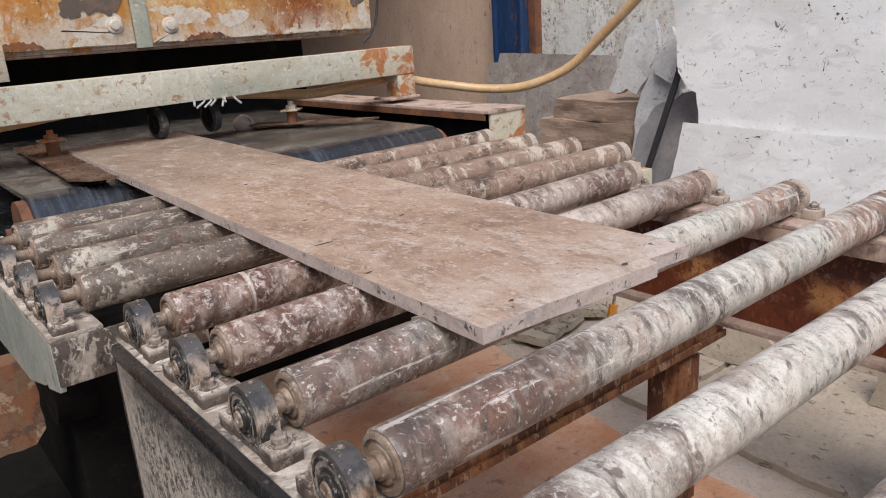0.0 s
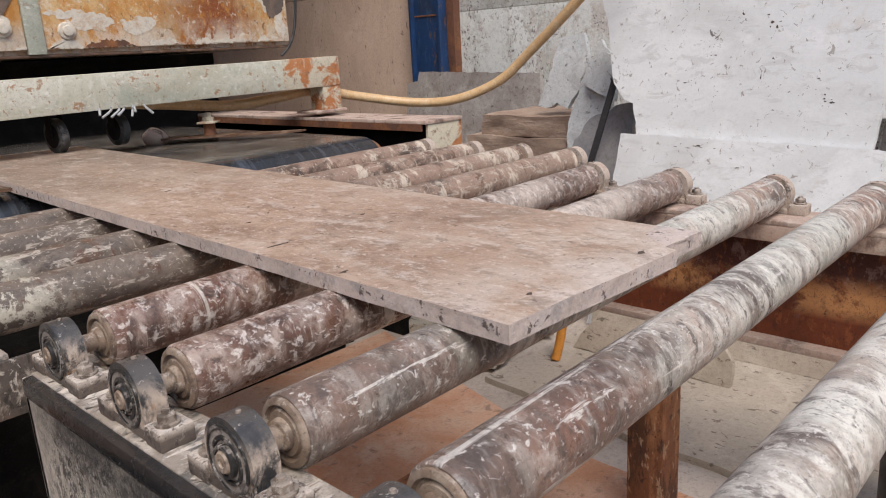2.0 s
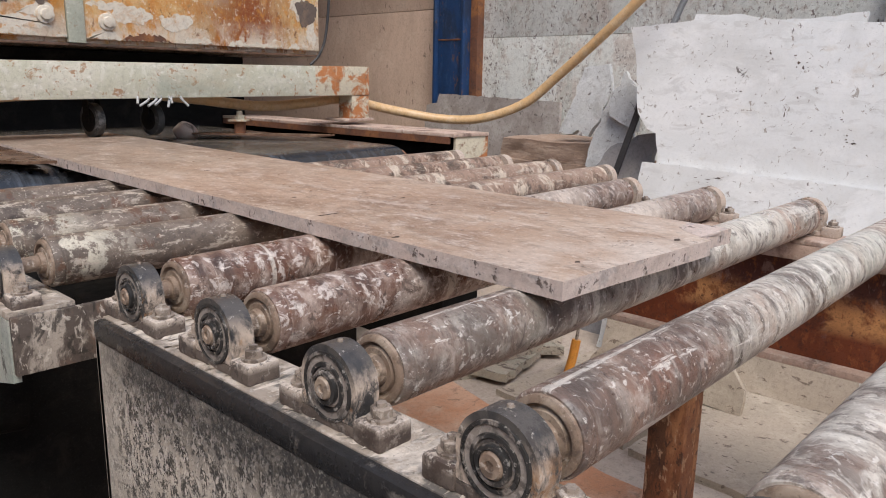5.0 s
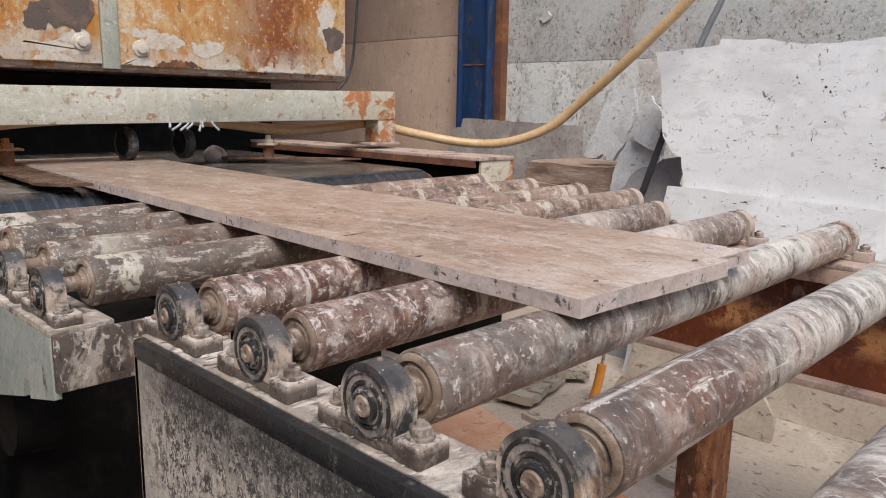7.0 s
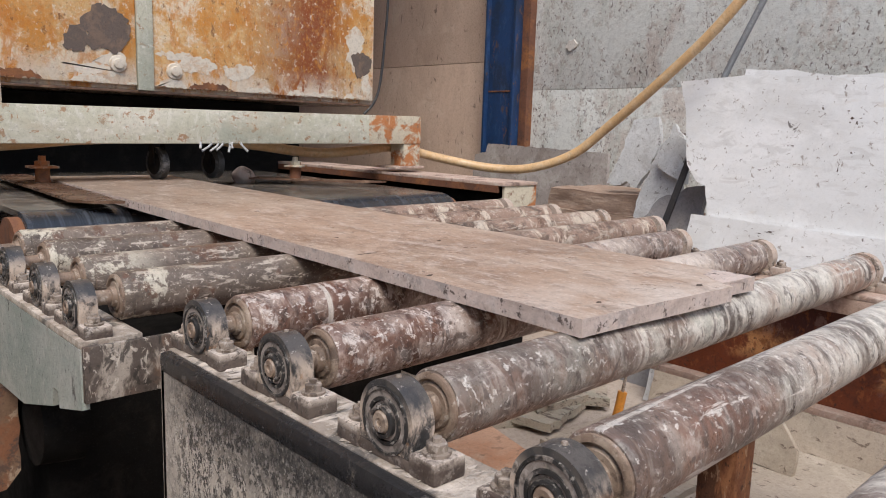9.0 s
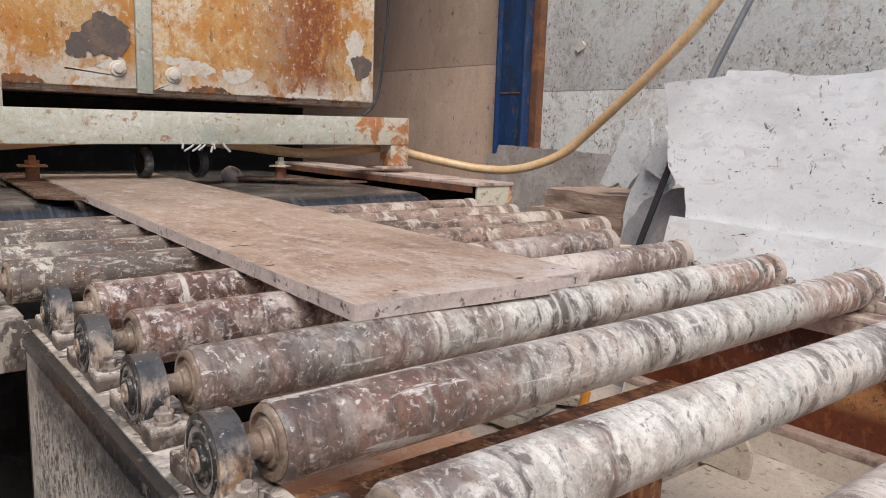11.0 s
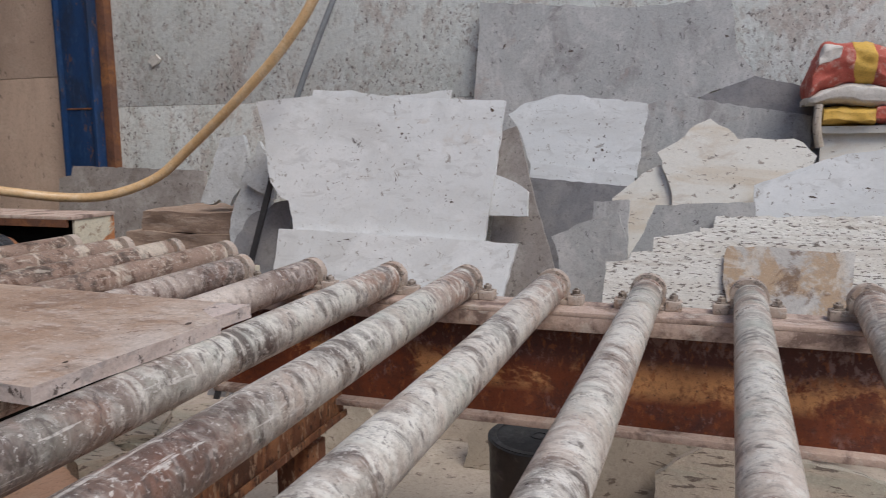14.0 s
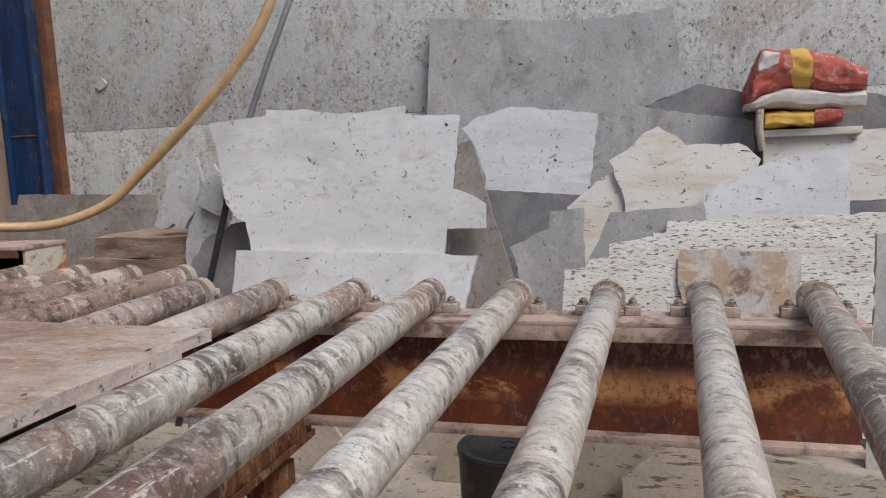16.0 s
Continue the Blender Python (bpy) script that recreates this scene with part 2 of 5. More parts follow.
M_RUSTCREAM = mat("paint_cream_rusting", (0.56, 0.51, 0.40), [
    ((0.44, 0.15, 0.04), 9, 0.49, 0.55, ONE, 0.95),
    ((0.17, 0.07, 0.04), 22, 0.56, 0.66, ONE, 0.8)], rough=0.7, bump=0.5)
M_GUARD = mat("guard_rust_patches", (0.20, 0.12, 0.075), [((0.24, 0.10, 0.05), 9, 0.46, 0.54, ONE, 0.9), ((0.09, 0.06, 0.05), 14, 0.53, 0.58, ONE, 0.85), ((0.42, 0.32, 0.23), 12, 0.57, 0.61, ONE, 0.8)], rough=0.7, bump=0.5, wisp=0.3, crisp=0.70)
M_HOOD = mat("hood_yellow_rust", (0.74, 0.52, 0.27), [
    ((0.60, 0.24, 0.035), 2.6, 0.43, 0.56, (1, 1, 0.8), 0.9),
    ((0.80, 0.71, 0.56), 3.0, 0.51, 0.58, ONE, 0.9),
    ((0.58, 0.21, 0.035), 9, 0.51, 0.59, (1.2, 1, 0.7), 0.75),
    ((0.27, 0.062, 0.016), 3.2, 0.30, 0.48, (1.8, 1, 0.6), 0.97),
    ((0.64, 0.27, 0.05), 28, 0.53, 0.60, (1.2, 1, 0.8), 0.65),
    ((0.80, 0.72, 0.60), 34, 0.575, 0.61, (1.2, 1, 0.8), 0.75),
    ((0.72, 0.63, 0.53), 7, 0.42, 0.52, (1.4, 1, 0.8), 0.85),
    ((0.20, 0.075, 0.03), 30, 0.585, 0.62, (1, 1, 0.6), 0.8)], rough=0.6, bump=0.5, wisp=0.25, crisp=0.72, vary=False, grads=[(3, 0, 1.85, 2.25, 0.05, 1.0), (3, 0, 2.42, 2.6, 1.0, 0.0), (6, 2, 0.06, 0.16, 1.0, 0.0)])
M_FLAKE = mat("paint_flake_white", (0.66, 0.60, 0.51), [((0.50, 0.28, 0.12), 14, 0.52, 0.64, ONE, 0.7)], rough=0.6, bump=0.4)
M_PEEL = mat("bare_peeled_steel", (0.13, 0.10, 0.085), [((0.26, 0.17, 0.12), 12, 0.5, 0.66, ONE, 0.7)], rough=0.7, bump=0.3)
M_RUST = mat("rust_brown", (0.17, 0.075, 0.045), [
    ((0.34, 0.14, 0.05), 5, 0.46, 0.62, ONE, 0.8),
    ((0.09, 0.05, 0.04), 12, 0.52, 0.64, ONE, 0.8)], rough=0.8, bump=0.5)
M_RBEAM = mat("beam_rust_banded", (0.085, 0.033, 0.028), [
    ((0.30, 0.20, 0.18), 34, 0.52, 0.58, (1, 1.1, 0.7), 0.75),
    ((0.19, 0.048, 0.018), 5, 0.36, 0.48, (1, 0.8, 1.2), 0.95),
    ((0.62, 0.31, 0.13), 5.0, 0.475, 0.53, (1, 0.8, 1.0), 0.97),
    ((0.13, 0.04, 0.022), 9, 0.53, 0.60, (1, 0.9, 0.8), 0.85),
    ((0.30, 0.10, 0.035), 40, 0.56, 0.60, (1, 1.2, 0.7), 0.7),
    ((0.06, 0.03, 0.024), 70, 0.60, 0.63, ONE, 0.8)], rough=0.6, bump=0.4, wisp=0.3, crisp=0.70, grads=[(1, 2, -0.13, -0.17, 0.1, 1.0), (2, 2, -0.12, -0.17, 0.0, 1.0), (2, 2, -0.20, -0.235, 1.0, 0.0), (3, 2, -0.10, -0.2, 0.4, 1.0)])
M_RBTOP = mat("beam_top_dusted", (0.48, 0.36, 0.30), [((0.14, 0.09, 0.075), 9, 0.52, 0.62, ONE, 0.85), ((0.62, 0.55, 0.48), 20, 0.52, 0.64, ONE, 0.6)], rough=0.85, bump=0.4)
M_WOOD = mat("post_rusty_streaked", (0.20, 0.082, 0.042), [
    ((0.38, 0.18, 0.085), 12, 0.47, 0.57, (1, 1, 0.2), 0.85),
    ((0.075, 0.036, 0.024), 14, 0.52, 0.58, (1, 1, 0.25), 0.85),
    ((0.48, 0.33, 0.22), 45, 0.57, 0.61, (1, 1, 0.35), 0.75),
    ((0.05, 0.026, 0.02), 50, 0.58, 0.61, (1, 1, 0.6), 0.8)], rough=0.7, bump=0.5, wisp=0.3)
M_SLAB = mat("travertine_workpiece", (0.46, 0.322, 0.238), [
    ((0.25, 0.155, 0.105), 2.6, 0.48, 0.58, (1, 0.7, 1), 0.85),
    ((0.58, 0.465, 0.375), 3.6, 0.50, 0.59, (1.3, 0.6, 1), 0.7),
    ((0.34, 0.205, 0.135), 5, 0.52, 0.62, (1, 0.6, 1), 0.7),
    ((0.24, 0.18, 0.135), 1.7, 0.30, 0.50, (1, 0.6, 1), 0.85),
    ((0.64, 0.555, 0.495), 7, 0.40, 0.54, (1, 0.8, 1), 0.9),
    ((0.66, 0.57, 0.51), 24, 0.54, 0.61, (1, 0.5, 1), 0.6),
    ((0.25, 0.17, 0.125), 26, 0.55, 0.60, (1, 0.5, 1), 0.55),
    ((0.74, 0.66, 0.60), 95, 0.565, 0.61, (1, 0.6, 1), 0.6),
    ((0.12, 0.085, 0.07), 40, 0.625, 0.65, (1, 0.6, 1), 0.85)], rough=0.40, bump=0.35, pits=42, spec=0.4, vary=False, wisp=0.2, crisp=0.72, grads=[(3, 1, 1.0, 1.9, 0.0, 1.0), (4, 1, 0.02, 0.22, 1.0, 0.15)])
M_PIT = mat("pit_dark", (0.085, 0.065, 0.055), [((0.18, 0.12, 0.09), 60, 0.5, 0.62, ONE, 0.6)], rough=0.9)
M_SLABEDGE = mat("travertine_sawn_edge", (0.60, 0.50, 0.455), [
    ((0.42, 0.335, 0.295), 14, 0.50, 0.62, (1, 1, 2), 0.6),
    ((0.68, 0.60, 0.565), 30, 0.52, 0.60, ONE, 0.6),
    ((0.33, 0.30, 0.29), 18, 0.56, 0.62, ONE, 0.6),
    ((0.12, 0.09, 0.08), 44, 0.595, 0.615, ONE, 0.95)], rough=0.8, bump=0.7, pits=60, vary=False, wisp=0.2, crisp=0.70)
M_WHITE = mat("travertine_white", (0.72, 0.735, 0.74), [
    ((0.60, 0.60, 0.59), 1.6, 0.46, 0.64, (1, 0.8, 1.8), 0.7),
    ((0.80, 0.81, 0.815), 3, 0.50, 0.62, (1, 0.7, 1.3), 0.8),
    ((0.56, 0.50, 0.43), 4, 0.60, 0.70, (1, 0.6, 1.4), 0.5),
    ((0.56, 0.56, 0.555), 12, 0.55, 0.62, (1, 0.6, 1.6), 0.55),
    ((0.30, 0.27, 0.24), 30, 0.615, 0.635, (1, 1.0, 0.9), 0.8),
    ((0.12, 0.105, 0.098), 18, 0.66, 0.675, (1, 1.1, 0.8), 0.9)], rough=0.8, bump=0.25, wisp=0.7, crisp=0.68, grain=0.3)
# speckled white travertine, greyed so its colour carries the shards' shade
M_SHARD = mat("travertine_white_shaded", (0.54, 0.555, 0.56), [
    ((0.66, 0.675, 0.68), 5, 0.48, 0.60, ONE, 0.8), ((0.38, 0.375, 0.37), 9, 0.53, 0.62, ONE, 0.6),
    ((0.16, 0.145, 0.135), 34, 0.60, 0.62, ONE, 0.85)], rough=0.85, bump=0.6, wisp=0.6, crisp=0.70)
M_FLOORSTONE = mat("travertine_trodden", (0.43, 0.365, 0.30), [((0.35, 0.305, 0.245), 2.5, 0.45, 0.62, (0.6, 1, 1), 0.8), ((0.54, 0.475, 0.40), 5, 0.52, 0.66, ONE, 0.6), ((0.14, 0.105, 0.085), 34, 0.60, 0.62, (0.9, 0.5, 1), 0.85)], rough=0.85, bump=0.3, pits=30)
M_FLOORVEIN = mat("travertine_veined_dusty", (0.44, 0.37, 0.30), [((0.32, 0.32, 0.26), 5, 0.46, 0.60, (1, 0.25, 2.5), 0.7), ((0.12, 0.09, 0.075), 36, 0.565, 0.60, (1, 0.3, 1.8), 0.9)], rough=0.85, bump=0.7, pits=20)
M_CREAM = mat("travertine_cream", (0.74, 0.715, 0.66), [
    ((0.62, 0.52, 0.40), 3.5, 0.48, 0.64, (1, 0.5, 1.8), 0.7),
    ((0.52, 0.42, 0.33), 6, 0.56, 0.66, (1, 0.5, 1.5), 0.55), ((0.26, 0.21, 0.175), 30, 0.61, 0.63, (1, 0.6, 1.3), 0.8)], rough=0.85, bump=0.35, wisp=0.6, grain=0.4)
M_VEIN = mat("travertine_veined", (0.68, 0.66, 0.615), [
    ((0.60, 0.56, 0.50), 5, 0.46, 0.64, (1, 0.25, 2.5), 0.6),
    ((0.52, 0.475, 0.42), 16, 0.52, 0.62, (1, 0.2, 3.2), 0.6),
    ((0.12, 0.095, 0.08), 105, 0.58, 0.60, (1, 0.35, 1.3), 0.9),
    ((0.76, 0.74, 0.70), 50, 0.56, 0.62, (1, 0.4, 1.4), 0.6)], rough=0.85, bump=0.8, wisp=0.1, crisp=0.5, grain=0.6)
M_GREY = mat("stone_grey_raw", (0.42, 0.42, 0.415), [
    ((0.55, 0.535, 0.525), 3, 0.46, 0.60, (1, 1, 0.7), 0.8),
    ((0.26, 0.24, 0.235), 5, 0.52, 0.66, (1, 1, 0.6), 0.7),
    ((0.60, 0.585, 0.56), 16, 0.55, 0.63, ONE, 0.5),
    ((0.11, 0.10, 0.10), 30, 0.61, 0.63, (1, 1.2, 0.8), 0.85), ((0.40, 0.29, 0.24), 4, 0.58, 0.66, ONE, 0.4)], rough=0.85, bump=0.35, wisp=0.6, crisp=0.70)
# dark grey stone; on two grey slabs it stands in for shade
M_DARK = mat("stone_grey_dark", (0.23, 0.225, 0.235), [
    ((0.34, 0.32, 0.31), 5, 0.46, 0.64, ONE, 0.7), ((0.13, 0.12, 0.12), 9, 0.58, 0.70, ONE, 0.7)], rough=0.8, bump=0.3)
M_TAUPE = mat("stone_taupe", (0.30, 0.265, 0.245), [((0.44, 0.41, 0.385), 5, 0.48, 0.60, ONE, 0.7), ((0.20, 0.165, 0.145), 9, 0.53, 0.62, ONE, 0.6), ((0.10, 0.085, 0.075), 34, 0.60, 0.63, ONE, 0.8)], rough=0.85)
M_ROCK = mat("rock_brown_layered", (0.36, 0.26, 0.20), [((0.22, 0.15, 0.115), 6, 0.46, 0.6, (1, 0.4, 2.5), 0.8), ((0.48, 0.38, 0.31), 12, 0.52, 0.62, (1, 0.4, 2.5), 0.7)], rough=0.9, bump=0.8)
M_STAIN = mat("stone_rust_stained", (0.46, 0.44, 0.42), [
    ((0.42, 0.29, 0.18), 5, 0.46, 0.53, ONE, 0.9), ((0.17, 0.105, 0.07), 9, 0.55, 0.61, ONE, 0.85), ((0.62, 0.60, 0.56), 8, 0.54, 0.62, ONE, 0.6)], rough=0.85, bump=0.4)
M_WALL = mat("wall_rough_travertine", (0.68, 0.69, 0.655), [
    ((0.55, 0.475, 0.425), 1.5, 0.50, 0.58, ONE, 0.7),
    ((0.78, 0.80, 0.775), 2.2, 0.50, 0.57, (1, 1.3, 0.7), 0.85),
    ((0.54, 0.565, 0.52), 4.5, 0.53, 0.60, (1, 1.2, 0.7), 0.6),
    ((0.42, 0.36, 0.315), 22, 0.54, 0.58, (1, 1.1, 0.9), 0.65),
    ((0.78, 0.79, 0.75), 40, 0.55, 0.60, (1, 1.1, 0.8), 0.6),
    ((0.13, 0.10, 0.09), 34, 0.575, 0.60, (1, 1.2, 0.9), 0.92),
    ((0.72, 0.74, 0.71), 2.4, 0.51, 0.56, (1, 1.2, 0.8), 0.85)], rough=0.9, bump=1.0, bscale=30, wisp=0.5, crisp=0.70)
M_TAN = mat("wall_tan_dusty", (0.58, 0.435, 0.345), [
    ((0.46, 0.34, 0.265), 2.0, 0.46, 0.62, (1, 1.3, 0.6), 0.7),
    ((0.66, 0.53, 0.43), 4, 0.54, 0.66, ONE, 0.6),
    ((0.15, 0.11, 0.09), 20, 0.62, 0.66, (1, 1.4, 0.5), 0.75)], rough=0.9, bump=0.3)
M_BLUE = mat("column_blue_paint", (0.016, 0.052, 0.145), [
    ((0.022, 0.036, 0.07), 6, 0.48, 0.60, (1, 1, 0.5), 0.85), ((0.045, 0.095, 0.20), 14, 0.54, 0.62, (1, 1, 0.5), 0.6), ((0.16, 0.09, 0.06), 20, 0.60, 0.64, (1, 1, 0.4), 0.8)], rough=0.5, bump=0.2)
M_FLOOR = mat("floor_dusty_concrete", (0.44, 0.37, 0.315), [
    ((0.56, 0.49, 0.43), 1.6, 0.46, 0.62, ONE, 0.7), ((0.17, 0.14, 0.12), 3.5, 0.56, 0.70, ONE, 0.6)], rough=0.85, bump=0.3, bscale=40)
# wet mud, taken to near black so it carries the under-machine shade
M_MUDSHADE = mat("mud_wet_shaded", (0.009, 0.0085, 0.008), [((0.018, 0.0165, 0.015), 3, 0.45, 0.65, ONE, 0.7)], rough=0.6, bump=0.3, spec=0.25)
M_PLATE = mat("rusty_sheet", (0.60, 0.37, 0.26), [
    ((0.52, 0.23, 0.12), 1.8, 0.46, 0.60, ONE, 0.8), ((0.62, 0.47, 0.37), 6, 0.52, 0.64, ONE, 0.6), ((0.16, 0.09, 0.06), 24, 0.58, 0.66, ONE, 0.6)], rough=0.6, bump=0.2)
# wet rubber; the bluish lengthwise streaks paint its sheen into the colour
M_BELT = mat("belt_wet_rubber_sheen", (0.028, 0.032, 0.038), [
    ((0.10, 0.115, 0.14), 14, 0.50, 0.66, (3.0, 0.15, 0.15), 0.6)], rough=0.22, bump=0.15, spec=0.6)
M_BELTTOP = mat("belt_muddy_top", (0.085, 0.075, 0.065), [
    ((0.24, 0.21, 0.18), 7, 0.46, 0.62, ONE, 0.7), ((0.05, 0.05, 0.055), 4, 0.52, 0.64, ONE, 0.8)], rough=0.16, bump=0.08, spec=0.7)
M_WETRUST = mat("rust_wet_dark", (0.13, 0.075, 0.05), [((0.30, 0.20, 0.14), 12, 0.5, 0.62, ONE, 0.7), ((0.05, 0.035, 0.03), 9, 0.54, 0.64, ONE, 0.8)], rough=0.3, bump=0.3, spec=0.55)
# black steel; on the machine's inner blocks its colour stands in for deep shade
M_BLACK = mat("black_steel_deep_shade", (0.010, 0.0095, 0.009), [((0.026, 0.022, 0.019), 8, 0.52, 0.66, ONE, 0.7)], rough=0.85, spec=0.1)
M_RUBBER = mat("wheel_rubber_wet", (0.03, 0.032, 0.034), [((0.22, 0.22, 0.22), 24, 0.55, 0.66, ONE, 0.6)], rough=0.4)
M_RAG = mat("zip_tie_grey", (0.42, 0.43, 0.43), rough=0.6)
M_HOSE = mat("hose_amber", (0.62, 0.405, 0.21), [((0.70, 0.55, 0.37), 20, 0.46, 0.62, ONE, 0.5)], rough=0.4, bump=0.05, spec=0.5)
M_GREYPIPE = mat("conduit_grey", (0.21, 0.22, 0.23), [((0.32, 0.32, 0.31), 12, 0.5, 0.65, ONE, 0.6)], rough=0.6)
M_BLKPIPE = mat("bar_black", (0.03, 0.03, 0.033), [((0.12, 0.11, 0.10), 20, 0.55, 0.68, ONE, 0.5)], rough=0.5)
M_DRUM = mat("tub_black_plastic", (0.03, 0.032, 0.033), [((0.16, 0.155, 0.15), 14, 0.52, 0.66, ONE, 0.6)], rough=0.5)
M_ORANGE = mat("handle_orange", (0.66, 0.27, 0.05), [((0.45, 0.2, 0.06), 30, 0.55, 0.66, ONE, 0.5)], rough=0.4)
M_BAGRED = mat("sack_red", (0.47, 0.105, 0.075), [((0.66, 0.50, 0.42), 22, 0.53, 0.62, ONE, 0.6), ((0.40, 0.06, 0.04), 6, 0.5, 0.65, ONE, 0.6)], rough=0.7, bump=0.3)
M_BAGWHITE = mat("sack_white", (0.66, 0.62, 0.57), [((0.48, 0.43, 0.38), 9, 0.5, 0.65, ONE, 0.6)], rough=0.75, bump=0.3)
M_BAGYEL = mat("sack_yellow", (0.66, 0.40, 0.08), [((0.55, 0.33, 0.10), 9, 0.5, 0.65, ONE, 0.6)], rough=0.7, bump=0.3)
M_ROOF = mat("roof_sheet", (0.45, 0.45, 0.44), rough=0.7)


# ---- mesh helpers ----
def box(bm, x0, x1, y0, y1, z0, z1, bevel=0.0):
    made = bmesh.ops.create_cube(bm, size=1.0)["verts"]
    bmesh.ops.scale(bm, vec=(x1 - x0, y1 - y0, z1 - z0), verts=made)
    bmesh.ops.translate(bm, vec=((x0 + x1) / 2, (y0 + y1) / 2, (z0 + z1) / 2), verts=made)
    if bevel:
        edges = list({e for v in made for e in v.link_edges})
        bmesh.ops.bevel(bm, geom=edges, offset=bevel, segments=2, affect="EDGES", profile=0.6)
    return bm


def lathe(bm, profile, steps=32, axis="x", centre=(0, 0, 0)):
    """Turns (along, radius) pairs round an axis; closed with caps where the radius ends."""
    rings = []
    for a, r in profile:
        ring = []
        for k in range(steps):
            u = 2 * math.pi * k / steps
            c, s = r * math.cos(u), r * math.sin(u)
            p = {"x": (a, c, s), "y": (s, a, c), "z": (c, s, a)}[axis]
            ring.append(bm.verts.new((p[0] + centre[0], p[1] + centre[1], p[2] + centre[2])))
        rings.append(ring)
    for r0, r1 in zip(rings, rings[1:]):
        for k in range(steps):
            bm.faces.new((r0[k], r1[k], r1[(k + 1) % steps], r0[(k + 1) % steps]))
    bm.faces.new(rings[0])
    bm.faces.new(rings[-1])
    return bm


def tube(bm, points, radius, steps=10, smooth=8):
    """A round tube along a smooth line through the points."""
    pts = [Vector(p) for p in points]
    line = []
    for i in range(len(pts) - 1):
        p0, p1, p2, p3 = pts[max(i - 1, 0)], pts[i], pts[i + 1], pts[min(i + 2, len(pts) - 1)]
        for k in range(smooth):
            u = k / smooth
            line.append(0.5 * ((2 * p1) + (p2 - p0) * u + (2 * p0 - 5 * p1 + 4 * p2 - p3) * u * u + (3 * p1 - p0 - 3 * p2 + p3) * u ** 3))
    line.append(pts[-1])
    rings = []
    for i, p in enumerate(line):
        d = (line[min(i + 1, len(line) - 1)] - line[max(i - 1, 0)]).normalized()
        side = d.cross(Vector((0.13, 0.27, 1.0))).normalized()
        up = side.cross(d)
        rings.append([bm.verts.new(p + radius * (math.cos(2 * math.pi * k / steps) * side + math.sin(2 * math.pi * k / steps) * up)) for k in range(steps)])
    for r0, r1 in zip(rings, rings[1:]):
        for k in range(steps):
            bm.faces.new((r0[k], r1[k], r1[(k + 1) % steps], r0[(k + 1) % steps]))
    bm.faces.new(rings[0])
    bm.faces.new(rings[-1])
    return bm


def prism(bm, outline, place, depth):
    """A plate: outline points (u, v) set in space by place(u, v), made thick along the vector depth."""
    front = [bm.verts.new(place(u, v)) for u, v in outline]
    back = [bm.verts.new(Vector(place(u, v)) + Vector(depth)) for u, v in outline]
    bm.faces.new(front)
    bm.faces.new(back[::-1])
    for k in range(len(front)):
        j = (k + 1) % len(front)
        bm.faces.new((front[k], back[k], back[j], front[j]))
    return bm


def ragged(outline, step, amount, seed):
    """Breaks long straight sides into short ones that wander a little, as broken stone does."""
    rng = random.Random(seed)
    out = []
    for (u0, v0), (u1, v1) in zip(outline, outline[1:] + outline[:1]):
        length = math.hypot(u1 - u0, v1 - v0)
        k = max(1, int(length / step))
        for i in range(k):
            f = i / k
            w = amount if i else amount * 0.3
            out.append((u0 + (u1 - u0) * f + rng.uniform(-w, w), v0 + (v1 - v0) * f + rng.uniform(-w, w)))
    return out


def mesh_of(name, bm, material, angle=35):
    bmesh.ops.recalc_face_normals(bm, faces=bm.faces[:])
    me = bpy.data.meshes.new(name)
    bm.to_mesh(me)
    bm.free()
    for p in me.polygons:
        p.use_smooth = True
    me.set_sharp_from_angle(angle=radians(angle))
    me.materials.append(material)
    return me


def part(name, bm, material, parent, label=""):
    ob = new(name, mesh_of(name, bm, material))
    ob.parent = parent
    if label:
        tagged(ob, label)
    return ob


def thing(name, label, category, at=(0, 0, 0), group="", kind=""):
    ob = new(name)
    ob.empty_display_size = 0.1
    ob.location = at
    return tagged(ob, label, category, group, kind)


def solid(name, bm, material, label, category, group="", kind=""):
    return tagged(new(name, mesh_of(name, bm, material)), label, category, group, kind)


B = bmesh.new

# ---- the hall ----
bm = B()
prism(bm, [(-40, -40), (40, -40), (40, 40), (-40, 40)], lambda u, v: (u, v, 0), (0, 0, -0.2))
solid("floor", bm, M_FLOOR, "dusty grey-brown concrete floor of a stone workshop", "floor", kind="structure")

# mud sheet whose black colour also stands in for shade under the machine
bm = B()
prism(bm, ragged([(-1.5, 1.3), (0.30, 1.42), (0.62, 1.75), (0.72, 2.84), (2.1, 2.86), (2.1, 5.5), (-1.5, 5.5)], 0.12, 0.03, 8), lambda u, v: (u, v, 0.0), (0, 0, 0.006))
solid("wet_mud", bm, M_MUDSHADE, "wet slurry mud under the machine, blackened to paint the shade there", "mud", kind="stuff")
WALL_X = 4.42
wall = thing("wall_east", "rough pitted travertine-clad workshop wall", "wall", (WALL_X, 0, 0), kind="structure")
bm = B()
box(bm, 0.03, 0.25, -9, 12, 0, 5.2)
part("wall_core", bm, M_TAN, wall)
for y0, y1 in ((-3.2, -1.6), (-1.598, 4.2)):
    for z0, z1 in ((0.0, 1.548), (1.55, 3.1)):
        bm = B()
        box(bm, 0, 0.026, y0, y1 - 0.001, z0, z1 - 0.001, 0.001)
        part("panel", bm, M_WALL, wall)
bm = B()
box(bm, -0.01, 0.026, 4.64, 9, 0.0, 1.78, 0.002)
part("panel", bm, M_TAN, wall, "tan dust-stained stone panel")
bm = B()
